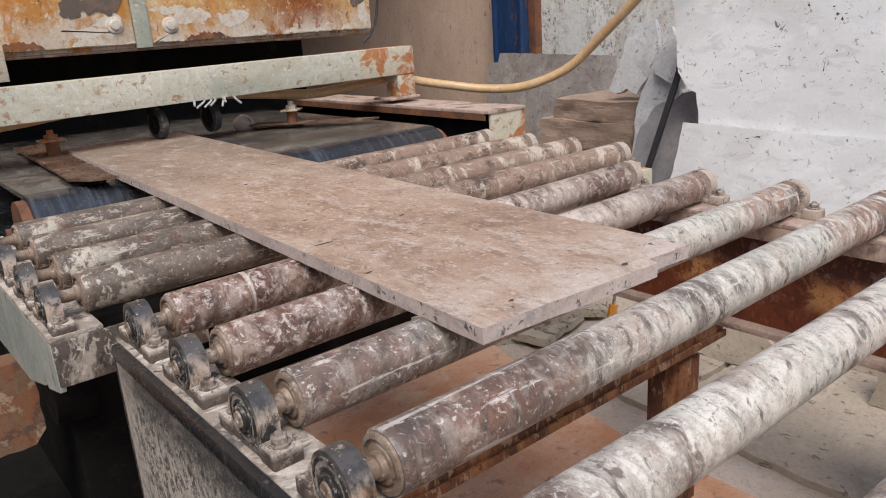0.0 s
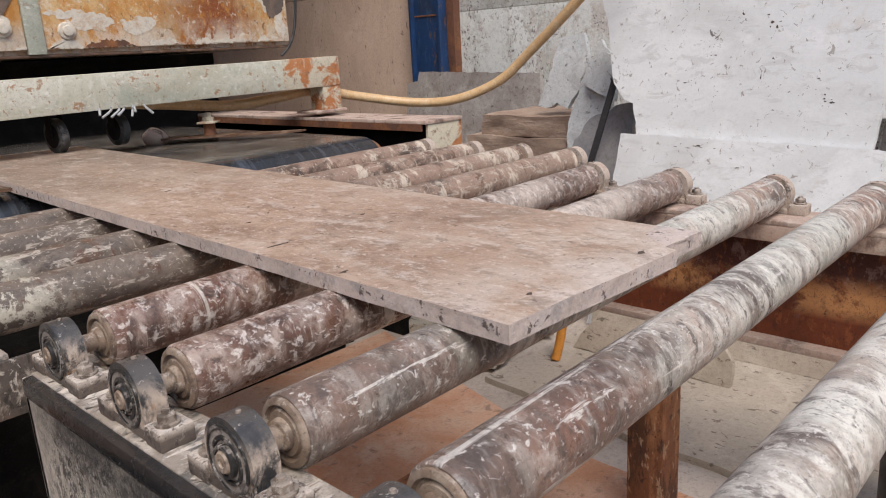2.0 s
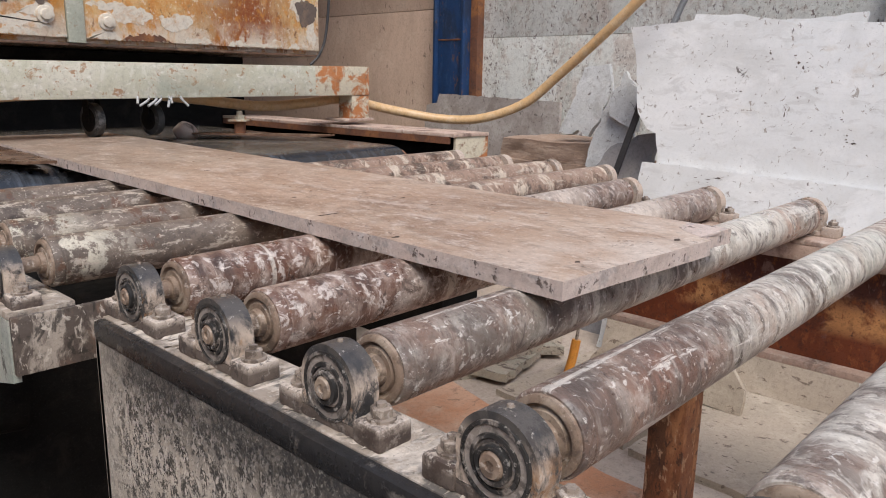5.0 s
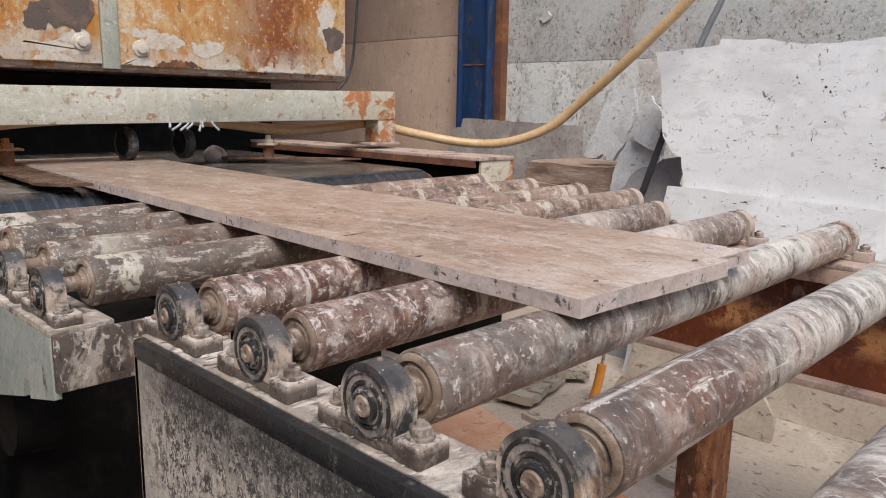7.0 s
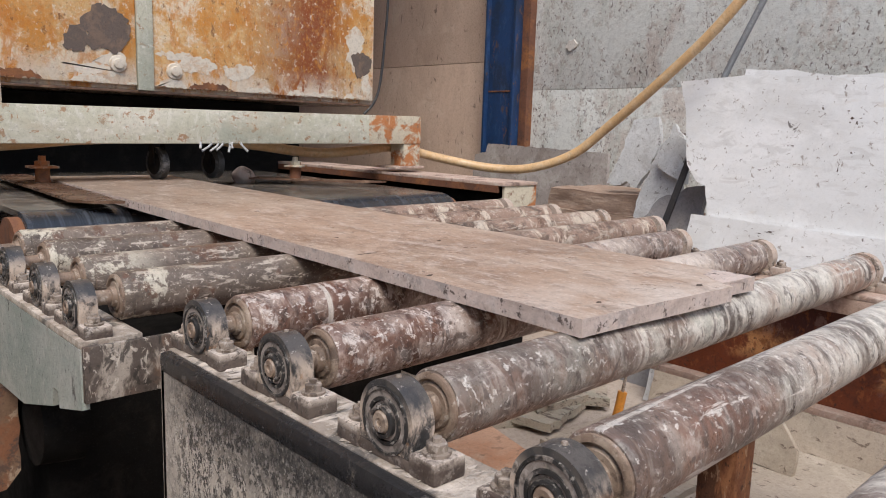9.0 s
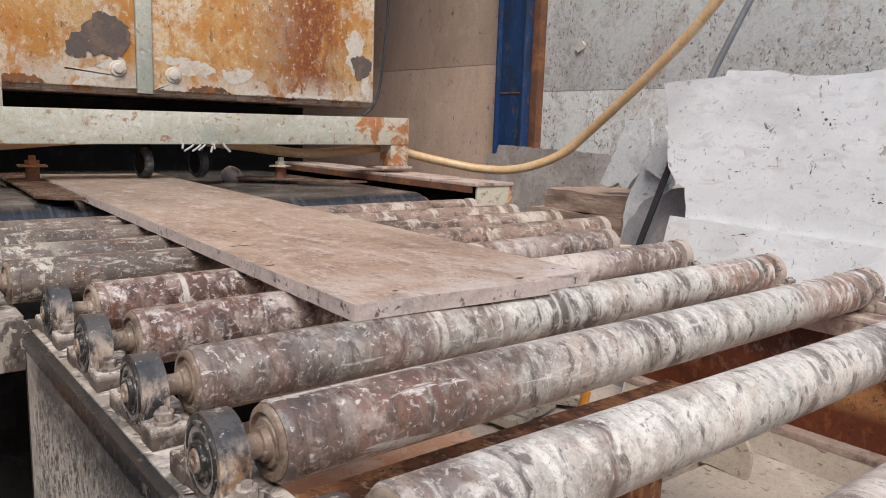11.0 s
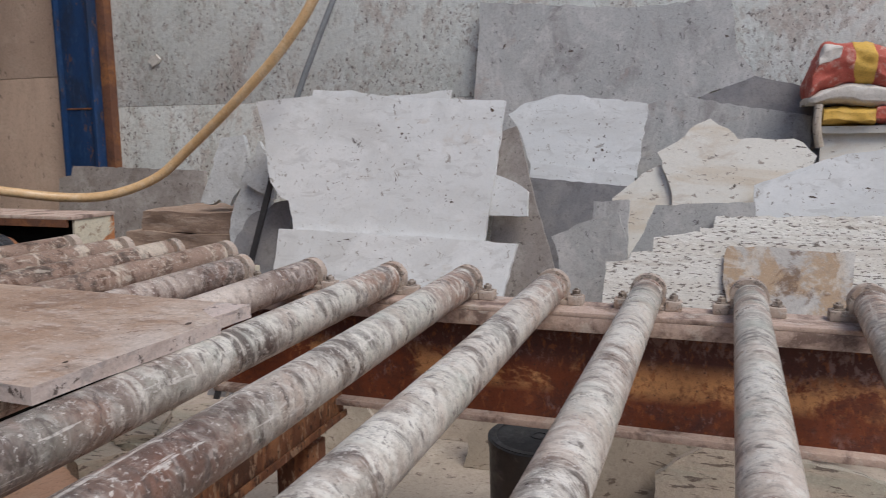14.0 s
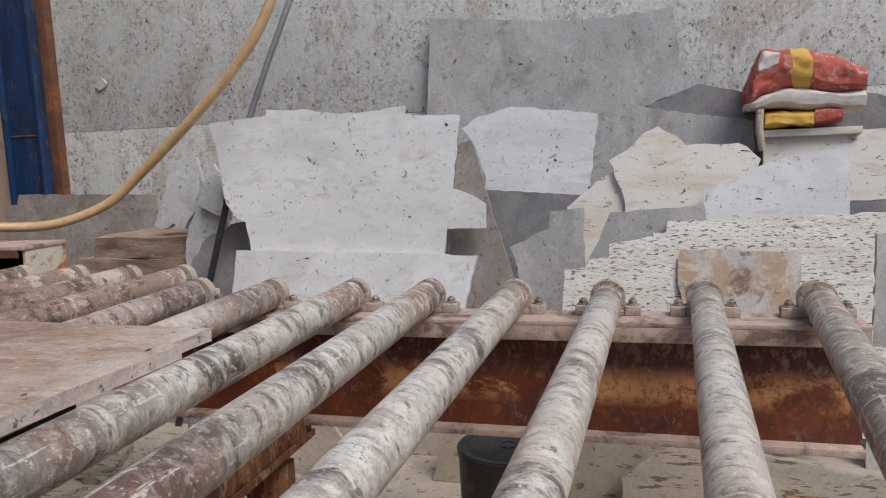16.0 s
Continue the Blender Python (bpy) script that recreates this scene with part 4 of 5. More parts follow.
for cx, cz, w, h, sd in ((1.22, 0.135, 0.12, 0.045, 31), (1.12, 0.085, 0.16, 0.03, 32), (1.52, 0.175, 0.10, 0.022, 33), (1.62, 0.13, 0.14, 0.05, 34), (1.86, 0.12, 0.10, 0.045, 35), (2.60, 0.30, 0.075, 0.13, 36), (2.69, 0.10, 0.04, 0.09, 37)):
    rng = random.Random(sd)
    blob = [(w * f * math.cos(u * 0.52), h * f * math.sin(u * 0.52)) for u in range(12) for f in (rng.uniform(0.45, 1.15),)]
    bm = B()
    prism(bm, ragged(blob, 0.010, 0.008, sd), lambda u, v: (cx + u, -0.0047 - 0.0002 * (sd - 30), cz + v), (0, 0.002, 0))
    part("paint_scale", bm, M_FLAKE, door_a if cx < 1.36 else door_b, "scale of pale lifting paint")
for cx, cz, w, h, sd in ((2.655, 0.225, 0.10, 0.08, 3), (1.06, 0.225, 0.07, 0.07, 4), (1.19, 0.265, 0.11, 0.10, 5), (1.14, 0.22, 0.06, 0.05, 6)):
    rng = random.Random(sd)
    blob = [(w * f * math.cos(u * 0.63), h * f * math.sin(u * 0.63)) for u in range(10) for f in (rng.uniform(0.6, 1.2),)]
    bm = B()
    prism(bm, ragged(blob, 0.012, 0.009, sd), lambda u, v: (cx + u, -0.0055 - 0.0006 * sd, cz + v), (0, 0.003, 0))
    part("peeled_patch", bm, M_PEEL, door_a if cx < 1.36 else door_b, "bare dark steel where paint has peeled off")
# black block fills the throat, where there is only shade
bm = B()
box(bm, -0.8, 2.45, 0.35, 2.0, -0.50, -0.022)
part("throat", bm, M_BLACK, hood, "near-black block painting the deep shade in the machine's throat")
bm = B()
box(bm, 0.50, 0.70, -0.20, 0.0, -0.10, 0.06, 0.004)
part("corner_post", bm, M_RUSTCREAM, hood)
bm = B()
tube(bm, [(2.84, 3.99, 3.0), (2.83, 3.99, 2.05), (2.81, 3.99, 1.75), (2.77, 3.98, 1.48), (2.72, 3.98, 1.36), (2.66, 3.99, 1.30)], 0.008, 8)
solid("power_cable", bm, M_BLKPIPE, "black rubber cable hanging beside the hood", "cable")

# ---- hoses and pipes ----
bm = B()
tube(bm, [(0.2, 3.42, 1.09), (0.6, 3.42, 1.115), (0.9, 3.44, 1.14), (1.3, 3.44, 1.15), (1.60, 3.42, 1.125), (1.92, 3.40, 1.09), (2.2, 3.39, 1.105), (2.42, 3.40, 1.12),
          (2.66, 3.30, 1.068), (2.85, 3.12, 1.026), (2.96, 2.93, 1.034), (3.06, 2.73, 1.115), (3.1, 2.56, 1.253), (3.1, 2.25, 1.497), (3.12, 1.99, 1.745), (3.15, 1.81, 2.02), (3.18, 1.66, 2.5), (3.2, 1.6, 3.2)], 0.024, 12)
solid("water_hose", bm, M_HOSE, "amber translucent water hose sweeping up from the machine", "hose")
bm = B()
tube(bm, [(4.0, 1.82, 3.2), (3.75, 1.92, 2.35), (3.62, 1.98, 2.05), (3.55, 2.08, 1.76), (3.50, 2.17, 1.5), (3.40, 2.19, 1.28), (3.27, 2.2, 1.1)], 0.017, 8)
solid("grey_conduit", bm, M_GREYPIPE, "grey plastic conduit running down behind the slabs", "pipe")
bar = B()
prism(bar, [(-0.016, 0), (0.016, 0), (0.016, 1.16), (-0.016, 1.16)], lambda u, v: (3.02 + 0.20 * v, 2.42 + u - 0.22 * v, v), (0.012, 0, 0))
solid("black_bar", bar, M_BLKPIPE, "black flat bar leaning between the slabs", "bar")


# ---- stone slabs against the wall ----
def stone(label, material, x, z, lean, outline, thick=0.022, rough=0.006, seed=1, group="stone slabs against the wall"):
    """A slab standing along y that leans towards the wall: its face lies at x for height z."""
    b = B()
    prism(b, ragged(outline, 0.035, rough, seed), lambda u, v: (x + lean * (v - z), u, v), (thick, 0, -0.2 * thick))
    return solid("stone_slab", b, material, label, "stone slab", group)


SLABS = [
    ("large white travertine slab with a broken side, leaning on others", M_WHITE, 3.14, 0.82, 0.18, [(2.01, 0.0), (2.01, 0.87), (2.04, 1.0), (2.09, 1.02), (2.15, 1.09), (2.18, 1.23), (2.22, 1.39), (2.26, 1.49), (1.94, 1.51), (0.97, 1.46), (1.04, 0.85), (1.04, 0.0)], 0.022, 0.004),
    ("white slab with a chipped top edge, behind the large one", M_WHITE, 3.23, 1.0, 0.18, [(1.97, 0.0), (1.97, 1.54), (1.74, 1.53), (1.57, 1.5), (1.45, 1.5), (1.25, 1.52), (1.25, 0.0)], 0.022, 0.005),
    ("low white slab standing before the large one", M_WHITE, 3.10, 0.80, 0.25, [(2.12, 0.0), (2.07, 0.87), (0.88, 0.84), (0.97, 0.45), (1.0, 0.0)], 0.025, 0.003),
    ("pointed white stone shard, greyed for shade", M_SHARD, 3.50, 0.9, 0.2, [(2.81, 0.95), (2.71, 1.31), (2.56, 1.33), (2.52, 1.2), (2.57, 1.02), (2.62, 0.94), (2.69, 0.97), (2.76, 0.94)], 0.03, 0.01),
    ("pale stone shard, greyed for shade", M_SHARD, 3.45, 0.9, 0.2, [(2.57, 0.6), (2.57, 0.87), (2.51, 1.1), (2.42, 1.29), (2.34, 1.2), (2.31, 0.6)], 0.03, 0.01),
    ("small pale stone shard", M_SHARD, 3.40, 0.9, 0.2, [(2.45, 1.06), (2.45, 1.16), (2.36, 1.23), (2.3, 1.2), (2.28, 0.99)], 0.03, 0.006),
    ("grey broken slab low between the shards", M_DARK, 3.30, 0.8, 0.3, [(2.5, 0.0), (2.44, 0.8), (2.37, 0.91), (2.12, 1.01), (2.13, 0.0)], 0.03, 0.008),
    ("taupe slab with a pale sawn edge", M_TAUPE, 3.30, 0.8, 0.15, [(1.09, 0.0), (1.03, 1.32), (0.95, 1.35), (0.86, 1.04), (0.76, 0.74), (0.55, 0.0)], 0.022, 0.002),
    ("small white offcut with a curved top", M_WHITE, 3.215, 1.0, 0.1, [(1.05, 0.95), (1.03, 1.14), (0.97, 1.12), (0.92, 1.1), (0.86, 1.06), (0.86, 0.95)], 0.03, 0.002),
    ("white slab with black mineral spots", M_WHITE, 3.88, 1.2, 0.15, [(0.99, 1.16), (1.07, 1.36), (1.12, 1.42), (1.03, 1.48), (0.84, 1.52), (0.4, 1.46), (0.44, 1.09)], 0.025, 0.006),
    ("pale slab edge under the spotted slab", M_WHITE, 3.86, 1.1, 0.15, [(1.0, 0.6), (0.99, 1.17), (0.45, 1.10), (0.5, 0.6)], 0.018, 0.003),
    # dark stone here puts the slab's shade into its colour
    ("grey slab whose dark colour paints the shade on it", M_DARK, 3.80, 1.0, 0.12, [(0.97, 0.0), (0.98, 1.09), (0.50, 1.05), (0.34, 1.06), (0.35, 0.0)], 0.025, 0.003),
    ("grey slab leaning high on the wall with a broken corner", M_GREY, 4.29, 1.5, 0.10, [(1.45, 0.9), (1.4, 2.09), (0.53, 2.0), (0.25, 2.01), (0.01, 2.03), (-0.02, 1.75), (-0.12, 1.6), (0.17, 1.5), (0.41, 0.9)], 0.025, 0.006),
    ("grey slab behind the cream ones", M_GREY, 4.15, 1.2, 0.10, [(0.48, 0.3), (0.45, 1.47), (0.2, 1.5), (-0.03, 1.45), (-0.38, 1.39), (-0.38, 0.3)], 0.025, 0.006),
    ("dark grey broken sheet of stone", M_DARK, 4.22, 1.4, 0.10, [(0.14, 0.9), (0.15, 1.5), (-0.11, 1.6), (-0.4, 1.53), (-0.9, 1.50), (-1.3, 1.45), (-1.3, 0.9)], 0.025, 0.006),
    ("cream slab with a jagged broken top", M_CREAM, 3.75, 1.0, 0.25, [(0.30, 0.0), (0.26, 0.98), (0.32, 1.18), (0.34, 1.22), (0.25, 1.27), (0.17, 1.35), (0.1, 1.38), (0.02, 1.33), (-0.03, 1.28), (-0.27, 1.28), (-0.37, 1.2), (-0.35, 1.15), (-0.11, 0.92), (-0.11, 0.0)], 0.03, 0.008),
    ("small cream fragment", M_CREAM, 3.78, 1.0, 0.25, [(0.55, 0.6), (0.55, 0.99), (0.48, 1.05), (0.38, 1.13), (0.32, 1.16), (0.24, 0.98), (0.24, 0.6)], 0.03, 0.008),
    ("white slab with a slanting sawn top", M_WHITE, 3.65, 1.0, 0.20, [(-0.1, 0.0), (-0.1, 1.07), (-0.35, 1.17), (-0.47, 1.21), (-0.72, 1.24), (-0.73, 0.0)], 0.025, 0.003),
    ("pale veined slab near the wall", M_CREAM, 3.95, 1.1, 0.20, [(-0.38, 0.3), (-0.41, 1.31), (-0.94, 1.32), (-1.45, 1.30), (-1.45, 0.99), (-0.79, 0.98), (-0.78, 0.3)], 0.025, 0.004),
    # shade on this grey slab is painted by the darker stone
    ("grey slab darkened in colour for the shade it stands in", M_DARK, 3.90, 0.9, 0.10, [(-0.70, 0.0), (-0.72, 0.98), (-1.5, 0.98), (-1.5, 0.0)], 0.025, 0.003),
    ("grey sawn slab", M_GREY, 3.45, 0.9, 0.10, [(0.66, 0.0), (0.6, 1.0), (0.44, 1.01), (0.44, 0.0)], 0.025, 0.004),
    ("grey sawn slab", M_GREY, 3.42, 0.9, 0.10, [(0.43, 0.0), (0.43, 0.76), (0.39, 0.83), (0.32, 0.99), (-0.09, 1.01), (-0.20, 0.0)], 0.025, 0.004),
    ("grey raw stone slab with a broken edge", M_GREY, 3.30, 0.8, 0.10, [(0.66, 0.0), (0.7, 0.55), (0.73, 0.75), (0.77, 0.85), (0.62, 0.92), (0.47, 0.96), (0.43, 0.82), (0.40, 0.0)], 0.03, 0.008),
    ("coarse veined travertine slab", M_VEIN, 3.35, 0.9, 0.5, [(0.07, 0.35), (0.07, 0.95), (-0.78, 0.97), (-1.4, 0.99), (-1.4, 0.35)], 0.03, 0.006),
    ("coarse veined travertine slab", M_VEIN, 3.28, 0.85, 0.5, [(0.13, 0.3), (0.13, 0.91), (-0.62, 0.92), (-0.61, 0.3)], 0.03, 0.006),
    ("coarse veined travertine slab with a stepped side", M_VEIN, 3.10, 0.8, 0.45, [(0.38, 0.2), (0.38, 0.63), (0.39, 0.82), (0.31, 0.83), (0.31, 0.88), (0.15, 0.91), (-0.23, 0.89), (-0.69, 0.88), (-0.62, 0.2)], 0.03, 0.006),
    ("coarse veined travertine slab with a stepped side", M_VEIN, 3.0, 0.7, 0.4, [(0.5, 0.1), (0.5, 0.61), (0.49, 0.79), (0.4, 0.8), (0.39, 0.83), (0.03, 0.82), (0.03, 0.1)], 0.03, 0.006),
    ("grey stone piece with a rusty brown stain", M_STAIN, 3.02, 0.8, 0.45, [(0.0, 0.3), (0.02, 0.65), (0.04, 0.74), (0.03, 0.87), (-0.42, 0.86), (-0.36, 0.3)], 0.02, 0.006),
    ("grey slab beside the veined stack", M_GREY, 3.2, 0.8, 0.2, [(-0.66, 0.0), (-0.72, 0.9), (-1.4, 0.9), (-1.4, 0.0)], 0.03, 0.006),
    # taupe instead of grey: the shade beside column and hood is painted in
    ("low grey sawn slab leaning on the wall, darkened to taupe for shade", M_TAUPE, 4.20, 1.0, 0.12, [(4.55, 0.0), (4.55, 1.04), (4.44, 1.06), (4.42, 1.13), (3.3, 1.10), (3.2, 0.0)], 0.03, 0.004),
]
SPOTS = {
    0: ((1.44, 1.18, 0.012, 0.016), (1.46, 1.32, 0.03, 0.02), (1.44, 1.30, 0.02, 0.025), (1.68, 1.20, 0.03, 0.01), (1.48, 1.11, 0.008, 0.04), (1.20, 1.01, 0.03, 0.015), (1.23, 1.04, 0.012, 0.012), (1.03, 1.42, 0.03, 0.03), (1.80, 1.09, 0.035, 0.008), (1.26, 1.10, 0.02, 0.01), (1.58, 1.36, 0.015, 0.02)),
    2: ((1.70, 0.83, 0.07, 0.010), (1.74, 0.82, 0.05, 0.008), (1.52, 0.75, 0.03, 0.006)),
    9: ((0.62, 1.23, 0.025, 0.03), (0.66, 1.18, 0.018, 0.035), (0.64, 1.36, 0.012, 0.03), (0.61, 1.30, 0.02, 0.03), (0.76, 1.20, 0.015, 0.012), (0.55, 1.11, 0.015, 0.03)),
    12: ((0.03, 1.82, 0.05, 0.03), (1.25, 1.82, 0.02, 0.06), (0.86, 1.78, 0.05, 0.02), (0.68, 1.71, 0.02, 0.015), (0.28, 1.95, 0.02, 0.02)),
    15: ((-0.02, 1.06, 0.025, 0.03), (-0.30, 1.24, 0.08, 0.012), (0.07, 1.2, 0.03, 0.01)),
    17: ((-0.34, 1.02, 0.06, 0.02), (-0.56, 1.06, 0.04, 0.01)),
}
for k, (label, material, x, z, lean, outline, thick, rough) in enumerate(SLABS):
    ob = stone(label, material, x, z, lean, outline, thick, rough, 20 + k)
    for i, (y, h, ly, lh) in enumerate(SPOTS.get(k, ())):
        b = B()
        wob = random.Random(500 + 20 * k + i)
        for c in range(4):
            f0 = 0.75 if c == 0 else wob.uniform(0.15, 0.4)
            cy, ch = (y, h) if c == 0 else (y + ly * wob.uniform(-1.4, 1.4), h + lh * wob.uniform(-1.6, 1.6))
            tilt = wob.uniform(-0.8, 0.8)
            ring = []
            for a in range(9):
                f = f0 * wob.uniform(0.3, 1.0)
                u, v = 0.5 * ly * f * math.cos(a * 0.698), 0.5 * lh * f * math.sin(a * 0.698)
                ring.append((cy + u + tilt * v, ch + v - 0.3 * tilt * u))
            prism(b, ragged(ring, 0.004, 0.002, 300 + 20 * k + 5 * i + c),
                  lambda u, v: (x + lean * (v - z) - 0.0012, u, v), (0.004, 0, 0))
        part("dark_pit", b, M_PIT, ob, "black mineral spot")

# stacked rough blocks behind the rail
for k, (x0, x1, y0, y1, z0, z1) in enumerate(((3.5, 4.2, 2.55, 3.35, 0.0, 0.62), (3.45, 4.1, 2.5, 3.3, 0.622, 0.78), (3.48, 4.0, 2.55, 3.2, 0.782, 0.9))):
    bm = B()
    box(bm, x0, x1, y0, y1, z0, z1)
    bmesh.ops.subdivide_edges(bm, edges=bm.edges[:], cuts=14, use_grid_fill=True)
    for v in bm.verts:
        p = v.co.copy()
        v.co += (0.028 * noise.noise_vector(p * 4.5) + 0.014 * noise.noise_vector(p * 15)) * Vector((1, 1, 0.0 if p.z < z0 + 0.01 else 0.45))
    solid("stone_block", bm, M_ROCK, "brown dusty rough stone block in a stack", "stone block", "stacked blocks")

# ---- on the floor under the conveyor ----
FLOORSLABS = [
    (M_FLOORSTONE, "cream travertine slab lying on the floor", [(2.03, 0.72), (2.95, 0.70), (3.0, 1.45), (2.05, 1.47)], 0.0),
    (M_FLOORSTONE, "cream travertine slab lying on the floor", [(2.07, 1.50), (3.0, 1.48), (2.98, 2.05), (2.12, 2.1)], 0.0),
    (M_FLOORSTONE, "cream travertine slab lying on the floor", [(1.98, -0.5), (2.9, -0.5), (2.95, 0.67), (2.0, 0.68)], 0.0),
]
for k, (material, label, outline, z) in enumerate(FLOORSLABS):
    bm = B()
    prism(bm, ragged(outline, 0.05, 0.006, 60 + k), lambda u, v: (u, v, 0.0), (0, 0, 0.025))
    solid("floor_slab", bm, material, label, "stone slab", "slabs on the floor")
bm = B()
prism(bm, [(0.62, 0.55), (1.86, 0.60), (1.87, 1.45), (1.94, 1.8), (2.10, 2.38), (2.25, 2.82), (0.78, 2.82), (0.68, 1.9)], lambda u, v: (u, v, 0.0), (0, 0, 0.012))
solid("floor_sheet", bm, M_PLATE, "rusty orange-brown steel sheet lying on the floor", "steel sheet")
for k, (x0, y0, w, d, z0, h, turn) in enumerate(((2.34, 2.24, 0.34, 0.20, 0.026, 0.035, 12), (2.40, 2.28, 0.30, 0.18, 0.062, 0.03, -8), (2.38, 2.30, 0.26, 0.16, 0.093, 0.035, 25), (2.17, 2.36, 0.18, 0.16, 0.0, 0.08, -30), (2.66, 2.28, 0.26, 0.2, 0.026, 0.04, 40), (2.50, 2.45, 0.36, 0.2, 0.0, 0.10, 15), (2.48, 2.46, 0.3, 0.16, 0.101, 0.04, -10), (2.30, 2.55, 0.22, 0.18, 0.0, 0.13, 35))):
    bm = B()
    c, sn = math.cos(radians(turn)), math.sin(radians(turn))
    prism(bm, ragged([(-w / 2, -d / 2), (w / 2, -d / 2), (w / 2, d / 2), (-w / 2, d / 2)], 0.03, 0.01, 130 + k), lambda u, v: (x0 + u * c - v * sn, y0 + u * sn + v * c, z0), (0, 0, h))
    solid("stone_offcut", bm, M_FLOORVEIN, "small veined travertine offcut in a loose pile", "stone offcut", "offcuts on the floor")
tool = thing("hand_tool", "hand tool with an orange handle among the offcuts", "tool", (2.43, 1.95, 0.03))
bm = B()
tube(bm, [(-0.02, 0.01, 0.0), (0.0, 0.0, 0.08), (0.015, -0.005, 0.16)], 0.019, 12)
part("handle", bm, M_ORANGE, tool)
bm = B()
tube(bm, [(0.015, -0.005, 0.16), (0.03, -0.01, 0.26)], 0.007, 8)
part("blade", bm, M_BOLT, tool)

tub = thing("black_tub", "black plastic tub with a scuffed lid", "tub", (1.98, 0.545, 0))
bm = B()
lathe(bm, [(0.0, 0.13), (0.02, 0.138), (0.42, 0.146), (0.43, 0.150), (0.448, 0.150), (0.45, 0.146)], 48, "z")
part("body", bm, M_DRUM, tub)
bm = B()
lathe(bm, [(0.445, 0.143), (0.452, 0.143), (0.452, 0.125), (0.446, 0.12), (0.446, 0.03), (0.452, 0.028), (0.452, 0.018), (0.446, 0.016)], 40, "z")
part("lid", bm, M_DRUM, tub, "scuffed recessed lid")

LOW = [
    # added slab, gives the white slabs a darker tan band at the foot
    ("cream slab added on edge to tan the foot of the white ones", M_FLOORSTONE, 2.86, 0.2, 0.2, [(2.05, 0.026), (2.03, 0.36), (0.98, 0.38), (1.0, 0.026)], 0.03, 0.004),
    ("white pitted slab leaning under the far beam", M_FLOORSTONE, 2.62, 0.3, 0.20, [(1.98, 0.026), (1.80, 0.30), (1.72, 0.38), (1.50, 0.36), (1.30, 0.12), (1.30, 0.026)], 0.025, 0.006),
    ("pale block of stone standing under the beam", M_FLOORSTONE, 2.45, 0.3, 0.05, [(0.5, 0.026), (0.48, 0.33), (0.1, 0.33), (0.14, 0.026)], 0.12, 0.004),
    ("coarse veined offcut leaning under the beam", M_FLOORVEIN, 2.35, 0.3, 0.30, [(0.26, 0.026), (0.24, 0.22), (0.1, 0.31), (0.07, 0.34), (-0.24, 0.3), (-0.48, 0.26), (-0.9, 0.22), (-0.9, 0.026)], 0.06, 0.01),
    ("cream slab standing under the beam", M_FLOORSTONE, 2.62, 0.3, 0.10, [(0.97, 0.026), (0.91, 0.31), (0.45, 0.30), (0.46, 0.026)], 0.04, 0.004),
]
for k, (label, material, x, z, lean, outline, thick, rough) in enumerate(LOW):
    stone(label, material, x, z, lean, outline, thick, rough, 90 + k, "offcuts on the floor")

# ---- folded sack on the slabs ----
bm = B()
box(bm, 3.95, 4.25, -0.84, -0.40, 1.30, 1.335, 0.004)
solid("stone_slab", bm, M_CREAM, "flat stone offcut under the sack, resting on slabs", "stone slab", "stone slabs against the wall")


def cushion(b, x0, x1, y0, y1, low, high, seed, sag=0.02):
    """A soft folded packet between the heights low(y) and high(y), creased."""
    made = bmesh.ops.create_cube(b, size=1.0)["verts"]
    edges = list({e for v in made for e in v.link_edges})
    bmesh.ops.subdivide_edges(b, edges=edges, cuts=15, use_grid_fill=True)
    off = Vector((seed * 0.0, 3.1, 1.7))
    for v in b.verts:
        c = v.co.copy()
        y = (y0 + y1) / 2 + c.y * (y1 - y0)
        pinch = 1.0 - 0.55 * (abs(c.x) * 2) ** 4
        z0, z1 = low(y), high(y)
        p = Vector(((x0 + x1) / 2 + c.x * (x1 - x0), y, (z0 + z1) / 2 + c.z * (z1 - z0) * pinch))
        v.co = p + 0.6 * sag * noise.noise_vector(p * 8 + off) + 0.35 * sag * noise.noise_vector(p * 21 + off)
    return b


def crest(y):
    """The sack's top: highest beside the band, sinking to both ends."""
    return 0.39 - 0.11 * max(0.0, (0.03 - y) / 0.28) - 0.20 * max(0.0, (y - 0.20) / 0.07) ** 2


def hem(y):
    return 0.175 + 0.02 * math.sin(9 * y) - 0.06 * max(0.0, (y - 0.10) / 0.16)


sack = thing("folded_sack", "folded woven sack, red with a yellow band and white edge", "sack", (4.08, -0.6, 1.335))
for name, y0, y1, lo, hi, m, s in (("red_fold", -0.25, -0.005, hem, crest, M_BAGRED, 1), ("yellow_band", -0.005, 0.075, hem, lambda y: crest(y) + 0.004, M_BAGYEL, 1), ("red_fold", 0.075, 0.265, hem, crest, M_BAGRED, 1),
                                   ("white_fold", -0.24, 0.275, lambda y: 0.085 + 0.02 * math.sin(7 * y), lambda y: hem(y) + 0.015, M_BAGWHITE, 2), ("yellow_fold", -0.02, 0.20, lambda y: 0.0, lambda y: 0.09, M_BAGYEL, 3),
                                   ("red_fold", -0.14, -0.02, lambda y: 0.02, lambda y: 0.095, M_BAGRED, 3), ("white_patch", 0.14, 0.235, lambda y: 0.27, lambda y: crest(y) - 0.005, M_BAGWHITE, 1)):
    bm = cushion(B(), -0.162 if name == "white_patch" else -0.16, 0.12, y0, y1, lo, hi, s, 0.028)
    cloth = part(name, bm, m, sack)
    cloth.data.set_sharp_from_angle(angle=radians(80))
bm = B()
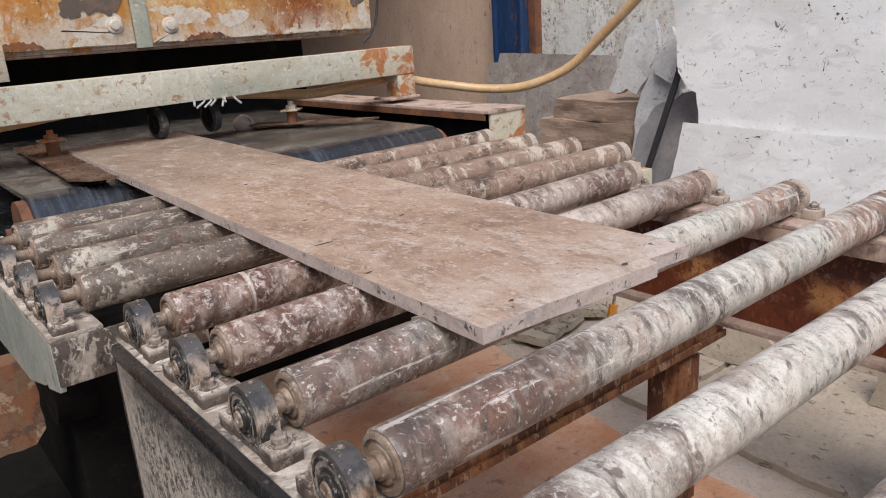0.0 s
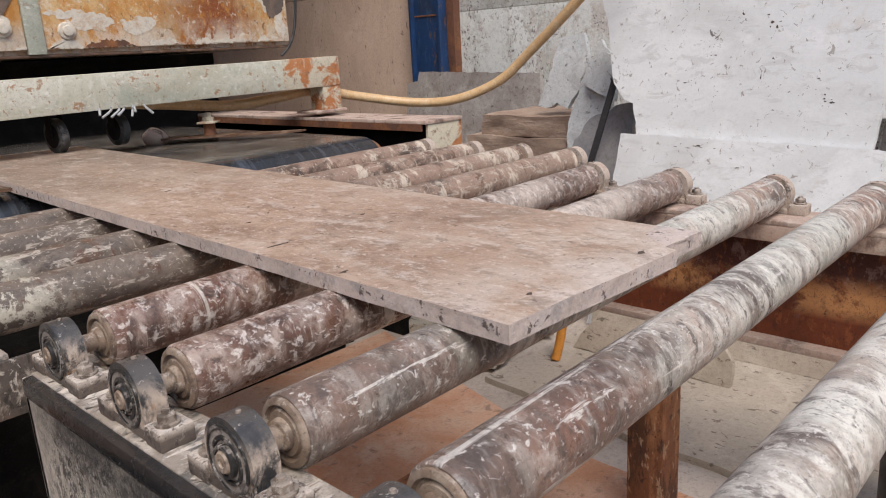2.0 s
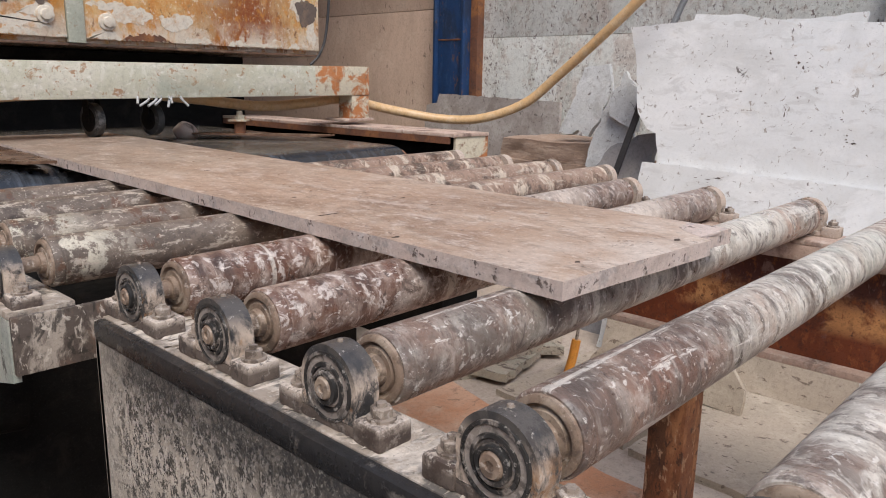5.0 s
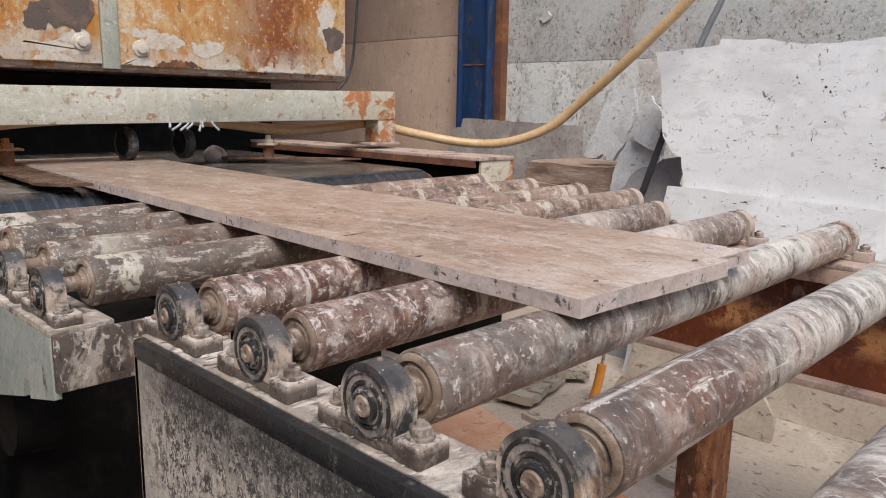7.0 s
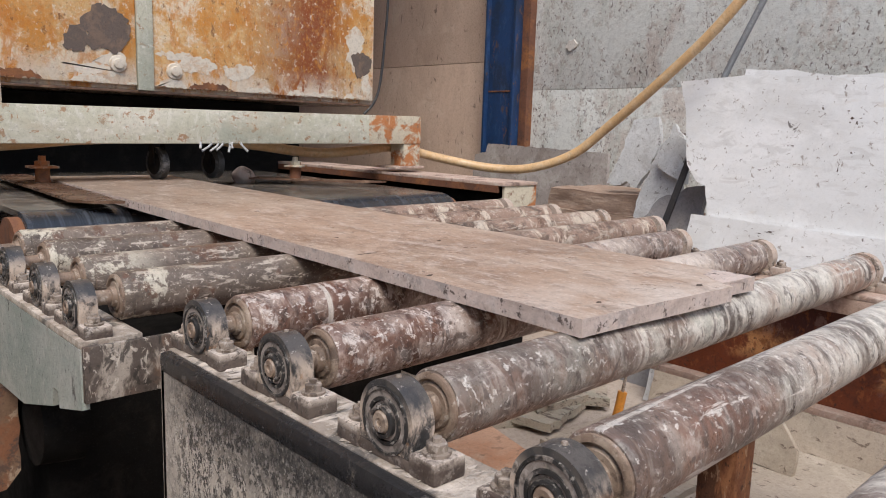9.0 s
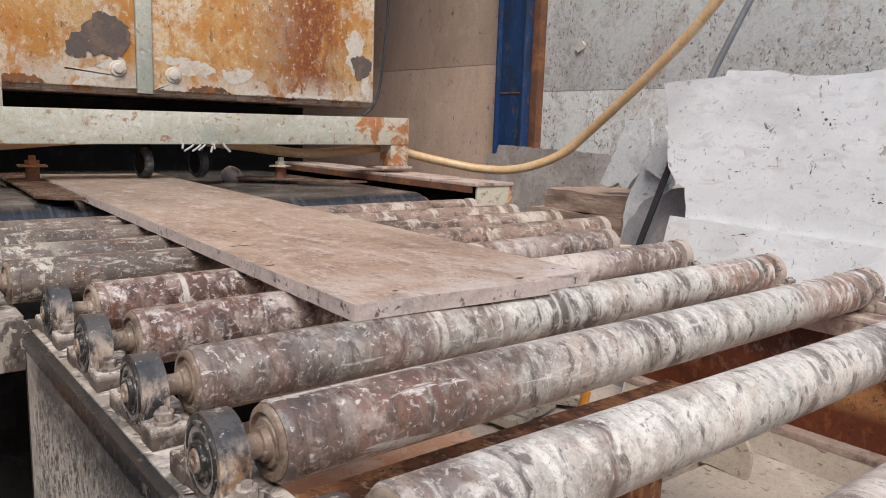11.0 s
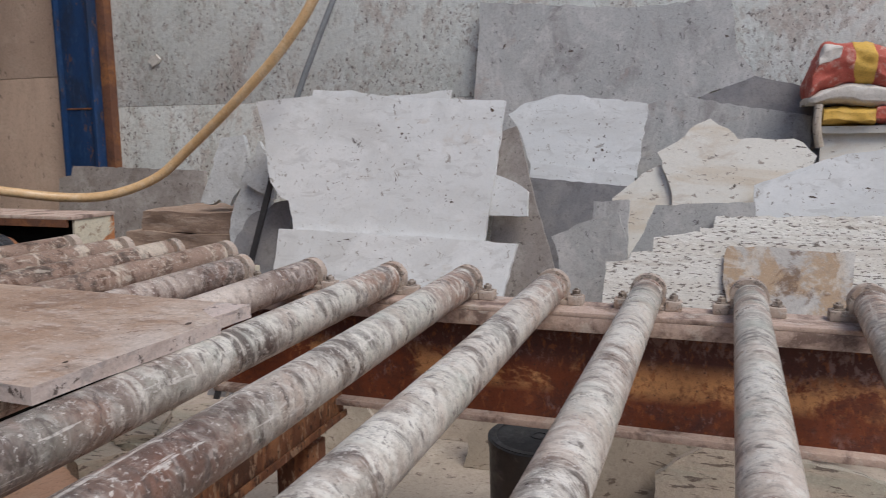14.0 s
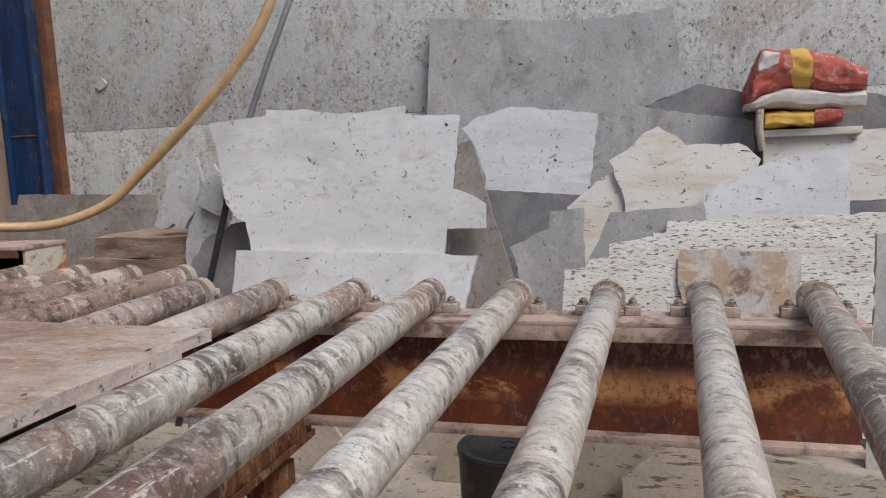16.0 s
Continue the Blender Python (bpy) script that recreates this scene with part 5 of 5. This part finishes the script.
tube(bm, [(-0.15, 0.22, 0.1), (-0.17, 0.225, 0.0), (-0.175, 0.21, -0.10)], 0.019, 8)
part("twisted_corner", bm, M_FLOORSTONE, sack, "twisted tan corner of the sack")

# ---- the slab being fed ----
slab = thing("stone_workpiece", "long brown travertine slab lying on the rollers, moving into the machine", "stone slab", (0, 0, 0))
W, L, T = 0.505, 2.75, 0.025
bm = B()
edge = [(0, 0.0), (0.12, 0.002), (0.25, -0.001), (0.385, 0.0), (0.392, 0.022), (0.45, 0.024), (W, 0.022), (W, 0.9), (W, 1.8), (W, L), (0, L), (0, 1.8), (0, 0.9)]
prism(bm, ragged(edge, 0.03, 0.0009, 5), lambda u, v: (u, v, 0.0), (0, 0, T))
for f in bm.faces:
    f.material_index = 1
bmesh.ops.recalc_face_normals(bm, faces=bm.faces[:])
for f in bm.faces:
    if f.normal.z > 0.9:
        f.material_index = 0
top = part("stone", bm, M_SLAB, slab)
top.data.materials.append(M_SLABEDGE)
for u, v, lu, lv, sd in ((0.055, 0.555, 0.045, 0.008, 1), (0.345, 0.035, 0.022, 0.012, 2), (0.10, 0.05, 0.012, 0.008, 3), (0.20, 1.28, 0.02, 0.01, 4), (0.12, 0.76, 0.012, 0.008, 5), (0.29, 0.62, 0.014, 0.008, 6), (0.02, 0.33, 0.02, 0.01, 7)):
    bm = B()
    prism(bm, ragged([(u - lu / 2, v), (u, v - lv / 2), (u + lu / 2, v + lv * 0.2), (u + lu * 0.1, v + lv / 2)], 0.006, 0.002, 200 + sd), lambda a, b: (a, b, T + 0.0004), (0, 0, -0.004))
    part("dark_pit", bm, M_PIT, slab, "dark open pit in the stone")
bm = B()
prism(bm, ragged([(0.396, 0.0245), (W - 0.002, 0.0245), (W - 0.004, 0.10), (0.44, 0.085)], 0.02, 0.003, 44), lambda a, b: (a, b, T + 0.0003), (0, 0, -0.003))
part("pale_corner", bm, M_SLABEDGE, slab, "pale rubbed corner of the slab")


# ---- what moves ----
FEED = [(0.0, 0.795), (2.5, 0.827), (5.0, 0.858), (7.5, 0.888), (10.0, 0.918), (12.5, 0.939), (14.0, 0.950), (16.0, 0.962)]


def motions():
    walk(slab, [(t, pose(0.675, y, RZ + RR + 0.0005, 0, 0, -2.3)) for t, y in FEED])
    for ob, x, y, skew, turning in rollers:
        if turning:
            walk(ob, [(t, pose(x, y, RZ, 0, 0, skew) @ pose(0, 0, 0, -math.degrees((d - 0.795) / RR))) for t, d in FEED])
    walk(pulley, [(t, pose(1.30, 2.72, 0.832, -math.degrees((d - 0.795) / 0.116), 0, 0)) for t, d in FEED])


motions()
